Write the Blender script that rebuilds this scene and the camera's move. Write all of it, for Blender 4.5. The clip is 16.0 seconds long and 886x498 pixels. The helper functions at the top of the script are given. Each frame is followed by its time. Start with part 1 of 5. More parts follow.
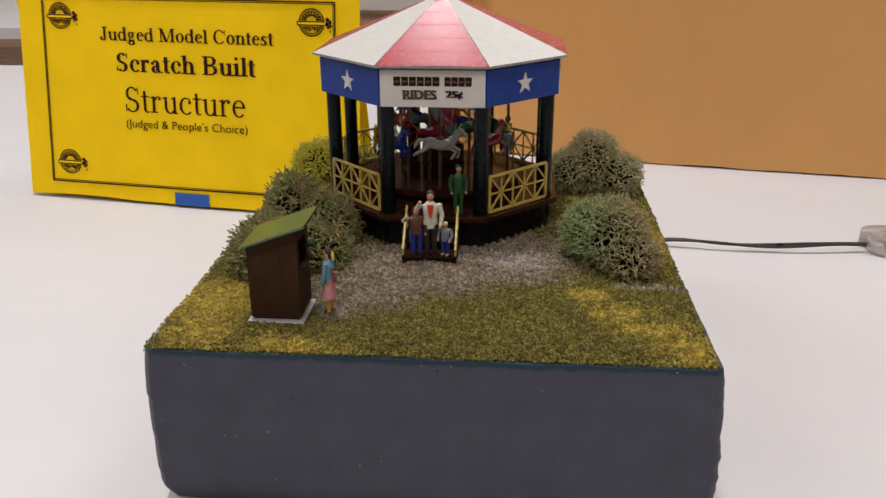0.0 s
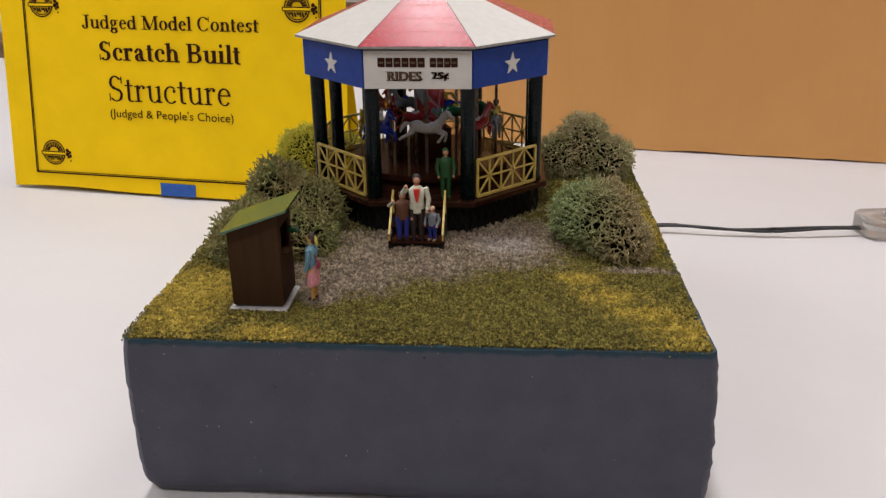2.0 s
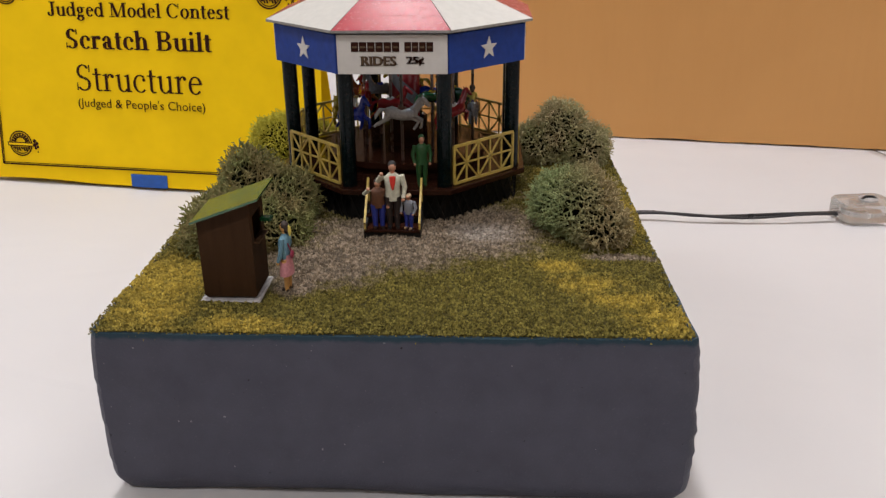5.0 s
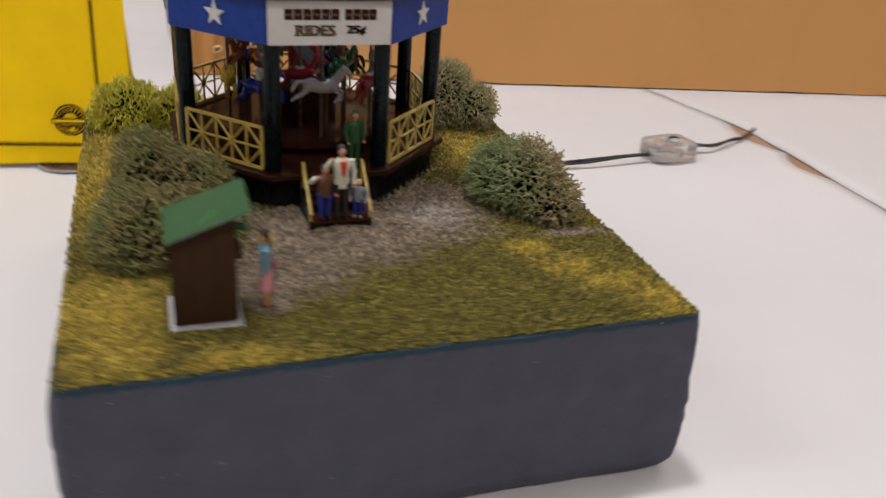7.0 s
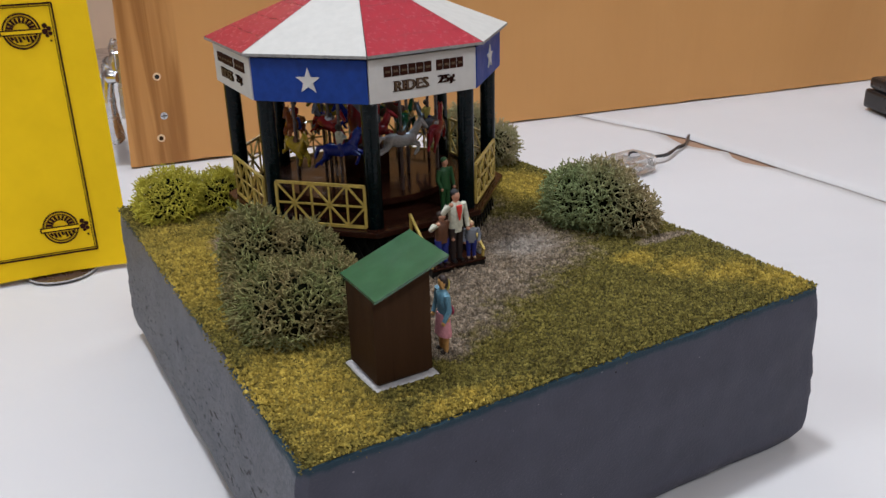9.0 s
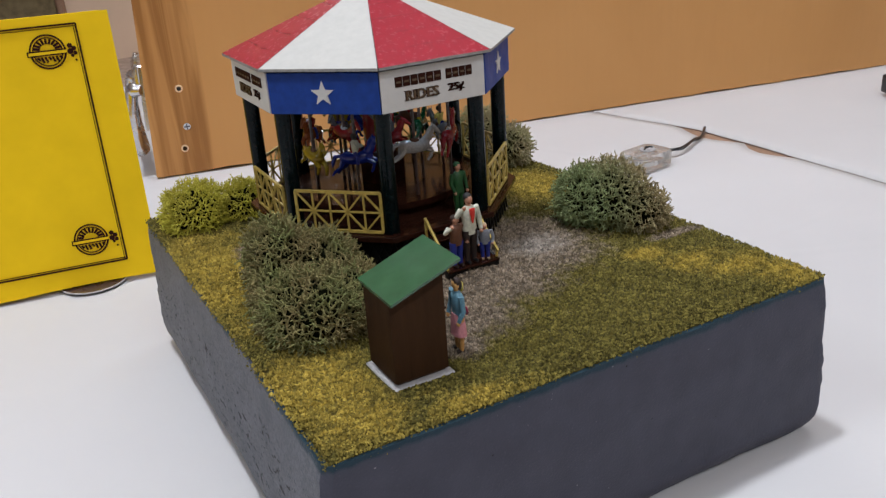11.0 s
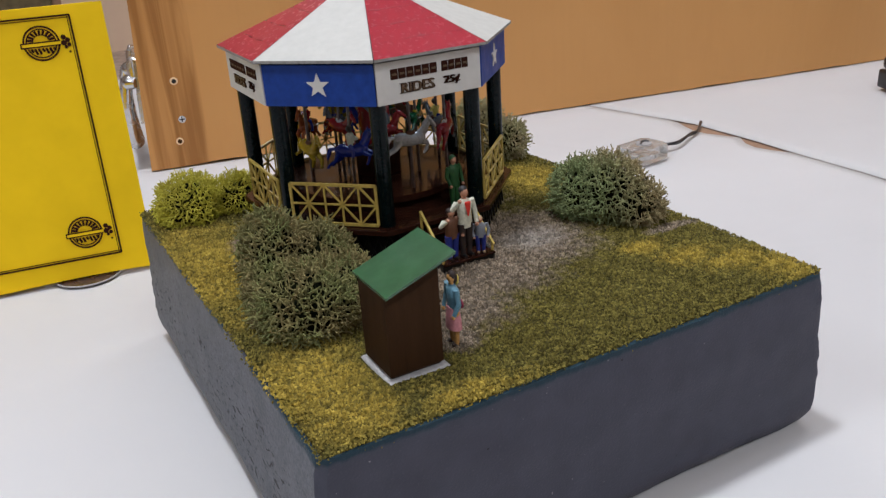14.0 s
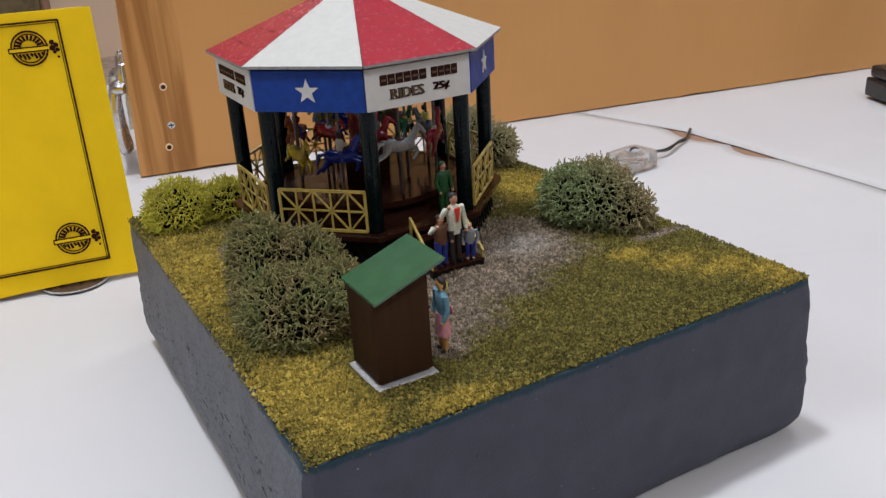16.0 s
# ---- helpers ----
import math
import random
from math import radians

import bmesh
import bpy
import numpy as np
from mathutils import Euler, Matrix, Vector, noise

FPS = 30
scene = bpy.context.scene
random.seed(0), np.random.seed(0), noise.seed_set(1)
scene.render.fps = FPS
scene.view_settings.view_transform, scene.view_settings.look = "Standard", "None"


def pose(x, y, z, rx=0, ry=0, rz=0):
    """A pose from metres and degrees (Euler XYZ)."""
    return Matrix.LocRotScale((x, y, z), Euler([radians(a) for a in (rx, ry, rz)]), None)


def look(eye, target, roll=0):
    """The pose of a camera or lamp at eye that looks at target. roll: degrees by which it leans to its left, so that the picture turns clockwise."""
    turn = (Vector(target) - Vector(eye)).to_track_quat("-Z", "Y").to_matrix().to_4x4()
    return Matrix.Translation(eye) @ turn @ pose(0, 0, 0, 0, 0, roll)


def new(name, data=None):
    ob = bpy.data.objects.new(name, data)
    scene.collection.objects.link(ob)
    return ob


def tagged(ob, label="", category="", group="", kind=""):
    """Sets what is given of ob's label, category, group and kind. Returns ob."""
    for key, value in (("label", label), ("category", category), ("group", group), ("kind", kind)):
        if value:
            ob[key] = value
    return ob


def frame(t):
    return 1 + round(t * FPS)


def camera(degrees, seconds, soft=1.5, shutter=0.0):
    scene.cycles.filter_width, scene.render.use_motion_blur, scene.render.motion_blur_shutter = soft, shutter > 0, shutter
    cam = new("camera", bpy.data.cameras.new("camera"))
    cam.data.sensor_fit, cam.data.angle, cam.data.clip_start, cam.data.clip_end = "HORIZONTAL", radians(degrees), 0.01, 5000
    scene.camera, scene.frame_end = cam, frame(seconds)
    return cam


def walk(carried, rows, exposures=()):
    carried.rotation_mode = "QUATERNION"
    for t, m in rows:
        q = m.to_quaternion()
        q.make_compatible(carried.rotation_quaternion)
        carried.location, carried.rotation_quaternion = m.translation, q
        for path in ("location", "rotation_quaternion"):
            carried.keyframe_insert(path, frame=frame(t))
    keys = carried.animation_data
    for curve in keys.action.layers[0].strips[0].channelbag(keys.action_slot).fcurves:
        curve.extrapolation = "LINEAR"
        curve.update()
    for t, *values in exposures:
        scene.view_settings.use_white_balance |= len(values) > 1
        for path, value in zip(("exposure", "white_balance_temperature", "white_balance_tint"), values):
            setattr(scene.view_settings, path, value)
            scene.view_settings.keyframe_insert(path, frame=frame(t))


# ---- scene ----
cam = camera(54.60, 16.0, soft=1.35, shutter=0.9)
PATH = [
    (0, (0.02877, -0.26526, 0.22021), (-0.1242, 1.5871, -0.5182), -0.21),
    (0.5, (0.02914, -0.26220, 0.21728), (-0.1058, 1.5924, -0.5191), -0.11),
    (1, (0.02991, -0.26017, 0.21584), (-0.1143, 1.5882, -0.5344), -0.44),
    (1.5, (0.03042, -0.25925, 0.21479), (-0.1127, 1.5871, -0.5404), -0.55),
    (2, (0.03107, -0.25879, 0.21419), (-0.1075, 1.5883, -0.5402), -0.63),
    (2.5, (0.03189, -0.25765, 0.21311), (-0.0974, 1.5886, -0.5449), -0.58),
    (3, (0.03209, -0.25656, 0.21258), (-0.0865, 1.5854, -0.5575), -0.57),
    (5.5, (0.03059, -0.25133, 0.20901), (-0.0523, 1.5895, -0.5685), -0.54),
    (6, (0.02876, -0.24593, 0.20489), (-0.0310, 1.5820, -0.6045), -0.47),
    (6.3, (0.01183, -0.23587, 0.20252), (0.0452, 1.5846, -0.6250), 0.75),
    (6.4, (0.01056, -0.23132, 0.20351), (0.0470, 1.5802, -0.6433), 0.73),
    (6.5, (0.01032, -0.22536, 0.20496), (0.0545, 1.5742, -0.6666), 0.36),
    (6.6, (0.00382, -0.22008, 0.20720), (0.1538, 1.5684, -0.6753), 1.33),
    (6.7, (-0.01147, -0.21520, 0.20963), (0.2763, 1.5496, -0.6863), 2.52),
    (6.9, (-0.04983, -0.20968, 0.21469), (0.4703, 1.4970, -0.6890), 4.30),
    (7, (-0.06813, -0.20879, 0.21991), (0.5382, 1.4653, -0.6910), 4.49),
    (7.1, (-0.08303, -0.20530, 0.21930), (0.5766, 1.4581, -0.6740), 4.23),
    (7.3, (-0.10806, -0.19584, 0.21144), (0.6631, 1.4334, -0.6552), 3.08),
    (7.5, (-0.12281, -0.18655, 0.21268), (0.7027, 1.4066, -0.6707), 3.00),
    (7.8, (-0.13613, -0.17502, 0.21446), (0.7283, 1.3932, -0.6763), 1.66),
    (7.9, (-0.14044, -0.17303, 0.21353), (0.7336, 1.3981, -0.6625), 1.41),
    (8, (-0.14302, -0.17279, 0.21100), (0.7341, 1.4094, -0.6419), 1.06),
    (8.2, (-0.14624, -0.17095, 0.20745), (0.7452, 1.4170, -0.6193), 0.28),
    (8.5, (-0.15675, -0.17256, 0.20626), (0.7780, 1.4043, -0.5936), -0.10),
    (9, (-0.15985, -0.17950, 0.21339), (0.7526, 1.4192, -0.5687), -1.54),
    (11.5, (-0.16103, -0.18981, 0.21954), (0.7006, 1.4346, -0.5671), -4.10),
    (12, (-0.16110, -0.18985, 0.21925), (0.7039, 1.4314, -0.5702), -4.04),
    (12.5, (-0.16032, -0.18935, 0.21880), (0.7051, 1.4287, -0.5767), -3.96),
    (13, (-0.16004, -0.18885, 0.21856), (0.7070, 1.4273, -0.5791), -3.89),
    (13.5, (-0.16028, -0.18863, 0.21833), (0.7065, 1.4266, -0.5814), -3.84),
    (14, (-0.16020, -0.18893, 0.21858), (0.7047, 1.4279, -0.5799), -3.78),
    (14.5, (-0.16028, -0.19004, 0.21902), (0.7142, 1.4294, -0.5637), -3.60),
    (15, (-0.15992, -0.18945, 0.21886), (0.7233, 1.4278, -0.5586), -3.53),
    (15.5, (-0.15993, -0.18913, 0.21849), (0.7307, 1.4240, -0.5591), -3.37),
    (16, (-0.15955, -0.18870, 0.21819), (0.7282, 1.4221, -0.5674), -3.43),
]
walk(cam, [(t, look(eye, target, roll)) for t, eye, target, roll in PATH],
     exposures=((0, 0.20, 6350, 14), (6.2, 0.20, 6350, 14), (7.5, 0.15, 6250, 14), (8.6, 0.16, 5800, 11), (16, 0.16, 5800, 11)))

# ---- world and light ----
world = bpy.data.worlds.new("hall_air")
world.use_nodes = True
world.node_tree.nodes["Background"].inputs[0].default_value = (0.9, 0.88, 0.86, 1)
world.node_tree.nodes["Background"].inputs[1].default_value = 0.12
scene.world = world

CEILING, FLOOR = 2.15, -0.74


def ceiling_lamp(x, y, power, tint=(1.0, 0.975, 0.95), sx=0.95, sy=0.32):
    data = bpy.data.lights.new("ceiling_lamp", "AREA")
    data.shape, data.size, data.size_y, data.energy = "RECTANGLE", sx, sy, power
    data.color = tint
    lamp = new("ceiling_lamp", data)
    lamp.matrix_world = look((x, y, CEILING - 0.02), (x, y, 0))


WARM, COOL = (1.0, 0.975, 0.95), (0.96, 0.985, 1.0)
for lx, ly, lp, lt in ((-2.0, 0.2, 18, COOL), (1.05, 0.40, 10.2, WARM), (-0.1, -1.5, 22, WARM),
                       (-2.2, -2.2, 12, COOL), (2.2, -2.4, 16, WARM), (1.1, 3.6, 42, WARM)):
    ceiling_lamp(lx, ly, lp, lt)
ceiling_lamp(-0.2, 1.75, 4.5, WARM, 0.24, 0.22)
ceiling_lamp(-0.2, 0.33, 24, WARM, 0.22, 0.12)

# ---- materials ----


class Nodes:
    """A short way to wire a node material."""

    def __init__(self, name, rough=0.6, metal=0.0, spec=0.5):
        self.mat = bpy.data.materials.new(name)
        self.mat.use_nodes = True
        self.tree = self.mat.node_tree
        self.bsdf = self.tree.nodes["Principled BSDF"]
        self.bsdf.inputs["Roughness"].default_value = rough
        self.bsdf.inputs["Metallic"].default_value = metal
        self.bsdf.inputs["Specular IOR Level"].default_value = spec
        self.where = None

    def put(self, socket, value):
        if isinstance(value, bpy.types.NodeSocket):
            self.tree.links.new(value, socket)
        else:
            if isinstance(value, tuple) and len(value) == 3 and socket.type == "RGBA":
                value = (*value, 1)
            socket.default_value = value

    def coords(self, scale=(1, 1, 1)):
        if self.where is None:
            self.where = self.tree.nodes.new("ShaderNodeNewGeometry").outputs["Position"]
        n = self.tree.nodes.new("ShaderNodeMapping")
        self.put(n.inputs["Vector"], self.where)
        n.inputs["Scale"].default_value = scale
        return n.outputs[0]

    def noise(self, scale, detail=4, stretch=(1, 1, 1), rough=0.55, twist=0.0):
        n = self.tree.nodes.new("ShaderNodeTexNoise")
        n.inputs["Scale"].default_value, n.inputs["Detail"].default_value = scale, detail
        n.inputs["Roughness"].default_value, n.inputs["Distortion"].default_value = rough, twist
        self.put(n.inputs["Vector"], self.coords(stretch))
        return n.outputs[0]

    def voronoi(self, scale, stretch=(1, 1, 1), output="Distance"):
        n = self.tree.nodes.new("ShaderNodeTexVoronoi")
        n.inputs["Scale"].default_value = scale
        self.put(n.inputs["Vector"], self.coords(stretch))
        return n.outputs[output]

    def ramp(self, value, *stops):
        n = self.tree.nodes.new("ShaderNodeValToRGB")
        e = n.color_ramp.elements
        while len(e) < len(stops):
            e.new(0.5)
        for el, (at, c) in zip(e, stops):
            el.position = at
            el.color = (*c, 1) if isinstance(c, tuple) else (c, c, c, 1)
        self.put(n.inputs[0], value)
        return n.outputs[0]

    def mix(self, fac, a, b, blend="MIX"):
        n = self.tree.nodes.new("ShaderNodeMix")
        n.data_type, n.blend_type = "RGBA", blend
        self.put(n.inputs[0], fac), self.put(n.inputs[6], a), self.put(n.inputs[7], b)
        return n.outputs[2]

    def maths(self, op, a, b=0.0):
        n = self.tree.nodes.new("ShaderNodeMath")
        n.operation = op
        self.put(n.inputs[0], a), self.put(n.inputs[1], b)
        return n.outputs[0]

    def island(self):
        return self.tree.nodes.new("ShaderNodeNewGeometry").outputs["Random Per Island"]

    def blob(self, x, y, rx, ry):
        """1 in the middle of a soft spot on the ground, 0 outside."""
        n = self.tree.nodes.new("ShaderNodeVectorMath")
        n.operation = "MULTIPLY_ADD"
        self.coords()
        self.put(n.inputs[0], self.where)
        n.inputs[1].default_value = (1 / rx, 1 / ry, 0)
        n.inputs[2].default_value = (-x / rx, -y / ry, 0)
        d = self.tree.nodes.new("ShaderNodeVectorMath")
        d.operation = "LENGTH"
        self.put(d.inputs[0], n.outputs[0])
        return self.maths("SUBTRACT", 1.0, d.outputs["Value"])

    def colour(self, c):
        self.put(self.bsdf.inputs["Base Color"], c)
        return self

    def rough(self, r):
        self.put(self.bsdf.inputs["Roughness"], r)
        return self

    def bump(self, height, strength=0.4, distance=0.0005):
        n = self.tree.nodes.new("ShaderNodeBump")
        n.inputs["Strength"].default_value, n.inputs["Distance"].default_value = strength, distance
        self.put(n.inputs["Height"], height)
        self.put(self.bsdf.inputs["Normal"], n.outputs[0])
        return self


def paint(name, c, rough=0.5, vary=0.18, scale=400, spec=0.5, bump=0.15, metal=0.0):
    """Hand-brushed model paint: slightly uneven in tone and gloss."""
    m = Nodes(name, rough, metal, spec)
    dark = tuple(v * (1 - vary) for v in c)
    light = tuple(min(1, v * (1 + vary)) for v in c)
    n = m.noise(scale, 5)
    m.colour(m.ramp(n, (0.3, dark), (0.7, light)))
    m.rough(m.ramp(m.noise(scale * 0.4, 3), (0.3, max(0.05, rough - 0.1)), (0.7, min(1, rough + 0.1))))
    if bump:
        m.bump(n, bump, 0.0002)
    return m.mat


def ground_cover(name, dim=1.0):
    """Ground foam in olive, mustard and gravel grey, scattered in soft patches; dim darkens it for the shade between
    crumbs.
    """
    m = Nodes(name, 0.95, 0, 0.15)
    big = m.noise(55, 4)
    fine = m.noise(900, 3)
    isl = m.island()
    olive = m.mix(m.ramp(fine, (0.35, 0.0), (0.65, 1.0)), (0.050, 0.044, 0.011), (0.215, 0.182, 0.042))
    olive = m.mix(m.ramp(isl, (0.55, 0.0), (0.95, 0.28)), olive, (0.25, 0.205, 0.045))
    mustard = m.mix(m.ramp(isl, (0.15, 0.0), (0.85, 1.0)), (0.30, 0.215, 0.032), (0.49, 0.365, 0.066))
    grey = m.mix(m.ramp(isl, (0.1, 0.0), (0.9, 1.0)), (0.128, 0.098, 0.069), (0.318, 0.255, 0.192))
    yellow = None
    for x, y, rx, ry in ((-0.090, 0.040, 0.034, 0.034), (-0.086, 0.012, 0.030, 0.017), (-0.090, 0.150, 0.036, 0.080), (-0.052, 0.004, 0.030, 0.008),
                         (0.061, 0.054, 0.015, 0.009), (0.073, 0.039, 0.018, 0.012), (0.086, 0.025, 0.020, 0.013), (0.098, 0.012, 0.026, 0.018), (0.092, 0.115, 0.022, 0.045), (0.078, 0.155, 0.028, 0.040)):
        b = m.blob(x, y, rx, ry)
        yellow = b if yellow is None else m.maths("MAXIMUM", yellow, b)
    stones = None
    for x, y, rx, ry in ((-0.006, 0.082, 0.05, 0.043), (0.029, 0.094, 0.038, 0.040), (-0.03, 0.055, 0.035, 0.026), (-0.070, 0.158, 0.010, 0.018),
                         (0.088, 0.064, 0.020, 0.0045), (-0.038, 0.036, 0.011, 0.012), (-0.005, 0.157, 0.062, 0.062)):
        b = m.blob(x, y, rx, ry)
        stones = b if stones is None else m.maths("MAXIMUM", stones, b)
    wander = m.maths("MULTIPLY", m.maths("SUBTRACT", big, 0.5), 1.1)
    mottle = m.noise(260, 3)
    speck = m.maths("ADD", m.maths("MULTIPLY", m.maths("SUBTRACT", fine, 0.5), 0.9), m.maths("MULTIPLY", m.maths("SUBTRACT", mottle, 0.5), 1.0))
    fy = m.ramp(m.maths("ADD", m.maths("ADD", yellow, wander), speck), (0.10, 0.0), (0.72, 0.78))
    fs = m.ramp(m.maths("ADD", m.maths("ADD", stones, m.maths("MULTIPLY", wander, 0.45)), m.maths("MULTIPLY", speck, 0.8)), (0.05, 0.0), (0.42, 0.92))
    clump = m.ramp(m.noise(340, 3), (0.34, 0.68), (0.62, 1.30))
    c = m.mix(fy, olive, mustard)
    c = m.mix(fs, c, grey)
    pale = m.maths("ADD", m.blob(0.032, 0.090, 0.022, 0.016), speck)
    c = m.mix(m.ramp(pale, (0.1, 0.0), (0.8, 0.55)), c, (0.41, 0.378, 0.338))
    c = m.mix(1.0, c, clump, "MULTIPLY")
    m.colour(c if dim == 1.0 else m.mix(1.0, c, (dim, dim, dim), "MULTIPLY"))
    m.bump(fine, 0.5, 0.0006)
    return m.mat


def lichen(name, tip, base, side, split=None):
    """Dyed reindeer moss: greyish twigs, dye uneven from clump to clump, or turning from one hue to the other between two places along x."""
    m = Nodes(name, 0.85, 0, 0.15)
    blotch = m.noise(70, 3)
    if split:
        sep = m.tree.nodes.new("ShaderNodeSeparateXYZ")
        m.put(sep.inputs[0], m.where)
        along = m.maths("DIVIDE", m.maths("SUBTRACT", sep.outputs[0], split[0]), split[1] - split[0])
        blotch = m.maths("ADD", along, m.maths("MULTIPLY", m.maths("SUBTRACT", blotch, 0.5), 0.8))
    c = m.mix(m.ramp(blotch, *(((0.2, 0.0), (0.8, 1.0)) if split else ((0.38, 0.0), (0.62, 1.0)))), tip, side)
    m.colour(m.mix(m.ramp(m.island(), (0.0, 0.0), (1.0, 0.55)), c, base))
    return m.mat


def wood(name, light, dark, scale=6, stretch=(1, 1, 12), rough=0.45):
    m = Nodes(name, rough, 0, 0.2)
    rings = m.noise(scale, 5, stretch, 0.6, 0.8)
    fibre = m.noise(scale * 30, 3, stretch)
    c = m.mix(m.ramp(rings, (0.35, 0.0), (0.7, 1.0)), light, dark)
    c = m.mix(m.ramp(fibre, (0.4, 0.0), (0.8, 0.25)), c, tuple(v * 0.7 for v in dark))
    m.colour(c)
    m.bump(fibre, 0.12, 0.0004)
    return m.mat


def panel_wood():
    """A broad pine panel, plain but for the heartwood streaks near its end."""
    m = Nodes("pine_panel", 0.45, 0, 0.2)
    broad = m.noise(3.5, 5, (2.0, 2.0, 0.6), 0.6, 0.8)
    fibre = m.noise(110, 3, (2.0, 2.0, 0.12))
    c = m.mix(m.ramp(broad, (0.35, 0.0), (0.7, 1.0)), (0.585, 0.308, 0.106), (0.545, 0.282, 0.094))
    near_end = m.maths("MAXIMUM", m.blob(-0.022, 0.55, 0.020, 9.0), m.blob(-0.002, 0.55, 0.012, 9.0))
    grain = m.noise(1, 3, (85, 85, 4.0), 0.55, 0.7)
    dark = m.ramp(m.maths("MULTIPLY", m.ramp(grain, (0.40, 0.0), (0.62, 1.0)), m.ramp(near_end, (0.0, 0.0), (0.5, 1.0))), (0.1, 0.0), (0.9, 0.74))
    c = m.mix(m.ramp(near_end, (0.0, 0.0), (0.9, 0.30)), c, (0.36, 0.165, 0.050))
    c = m.mix(dark, c, (0.25, 0.105, 0.028))
    c = m.mix(m.ramp(fibre, (0.45, 0.0), (0.85, 0.05)), c, (0.34, 0.155, 0.058))
    m.colour(c)
    m.bump(fibre, 0.1, 0.0003)
    return m.mat


def foam_paint():
    """Slate paint over cut foam: open cells and a lighter tone on the left side, teal brushed along the top edge."""
    m = Nodes("slate_foam_paint", 0.55, 0, 0.18)
    n = m.noise(60, 5)
    fine = m.noise(1100, 3)
    pits = m.noise(430, 2, (1, 0.62, 1.25), 0.5, 0.3)
    split = m.tree.nodes.new("ShaderNodeSeparateXYZ")
    m.put(split.inputs[0], m.where)
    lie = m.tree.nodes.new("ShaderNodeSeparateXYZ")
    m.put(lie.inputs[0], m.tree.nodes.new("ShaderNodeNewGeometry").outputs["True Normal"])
    left_side = m.ramp(m.maths("MULTIPLY", lie.outputs[0], -1.0), (0.84, 0.0), (0.94, 1.0))
    band = m.noise(45, 3, (1, 1, 2.2))
    hole = m.ramp(m.maths("ADD", pits, m.maths("MULTIPLY", m.maths("SUBTRACT", band, 0.5), 0.25)), (0.615, 0.0), (0.665, 1.0))
    rare = m.ramp(m.maths("ADD", m.voronoi(150), m.maths("MULTIPLY", band, 0.2)), (0.12, 1.0), (0.15, 0.0))
    belt = m.ramp(m.maths("MULTIPLY", m.maths("ADD", split.outputs[2], m.maths("MULTIPLY", m.maths("SUBTRACT", n, 0.5), 0.03)), 10.0), (0.08, 0.2), (0.22, 1.0), (0.48, 1.0), (0.60, 0.12))
    hole = m.mix(left_side, rare, m.maths("MULTIPLY", hole, belt))
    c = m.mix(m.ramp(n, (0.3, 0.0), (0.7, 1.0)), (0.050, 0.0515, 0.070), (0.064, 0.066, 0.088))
    # faces turned to -x take a lighter slate
    c = m.mix(left_side, c, m.mix(m.ramp(n, (0.3, 0.0), (0.7, 1.0)), (0.100, 0.107, 0.126), (0.137, 0.145, 0.166)))
    c = m.mix(m.ramp(fine, (0.62, 0.0), (0.82, 0.3)), c, (0.14, 0.145, 0.165))
    grain = m.ramp(m.noise(760, 3, (1, 1, 1), 0.7), (0.36, 0.72), (0.64, 1.22))
    c = m.mix(m.maths("MULTIPLY", left_side, 0.9), c, m.mix(1.0, c, grain, "MULTIPLY"))
    flecks = m.ramp(m.noise(520, 1), (0.79, 0.0), (0.82, 0.6))
    c = m.mix(flecks, c, (0.28, 0.28, 0.29))
    c = m.mix(hole, c, (0.014, 0.015, 0.019))
    rag = m.maths("ADD", split.outputs[2], m.maths("MULTIPLY", m.maths("SUBTRACT", m.noise(160, 4), 0.5), 0.0034))
    bare = m.ramp(m.blob(-0.103, 0.079, 0.03, 0.018), (0.05, 1.0), (0.2, 0.0))
    teal = m.ramp(m.maths("MULTIPLY", m.maths("SUBTRACT", rag, 0.0690), 400.0), (0.25, 0.0), (0.75, 0.85))
    c = m.mix(m.maths("MULTIPLY", teal, bare), c, (0.010, 0.036, 0.052))
    m.colour(c)
    m.bump(m.maths("SUBTRACT", m.maths("MULTIPLY", fine, 0.45), hole), 0.6, 0.0009)
    return m.mat


def cloth_paper():
    m = Nodes("white_table_paper", 0.62, 0, 0.35)
    n = m.noise(3.2, 4)
    m.colour(m.ramp(n, (0.3, (0.50, 0.492, 0.488)), (0.7, (0.545, 0.537, 0.533))))
    soft = m.noise(7, 2, (1, 1.6, 1), 0.4, 0.3)
    crease = m.ramp(m.noise(3.1, 2, (1, 1.7, 1), 0.5, 0.4), (0.480, 0.0), (0.50, 1.0), (0.520, 0.0))
    m.bump(m.maths("ADD", soft, m.maths("MULTIPLY", crease, 0.035)), 0.30, 0.012)
    return m.mat


def card(name, c, vary=0.06):
    m = Nodes(name, 0.7, 0, 0.06)
    n = m.noise(25, 3)
    m.colour(m.ramp(n, (0.3, tuple(v * (1 - vary) for v in c)), (0.7, tuple(v * (1 + vary) for v in c))))
    m.bump(m.noise(1500, 2), 0.06, 0.0002)
    return m.mat


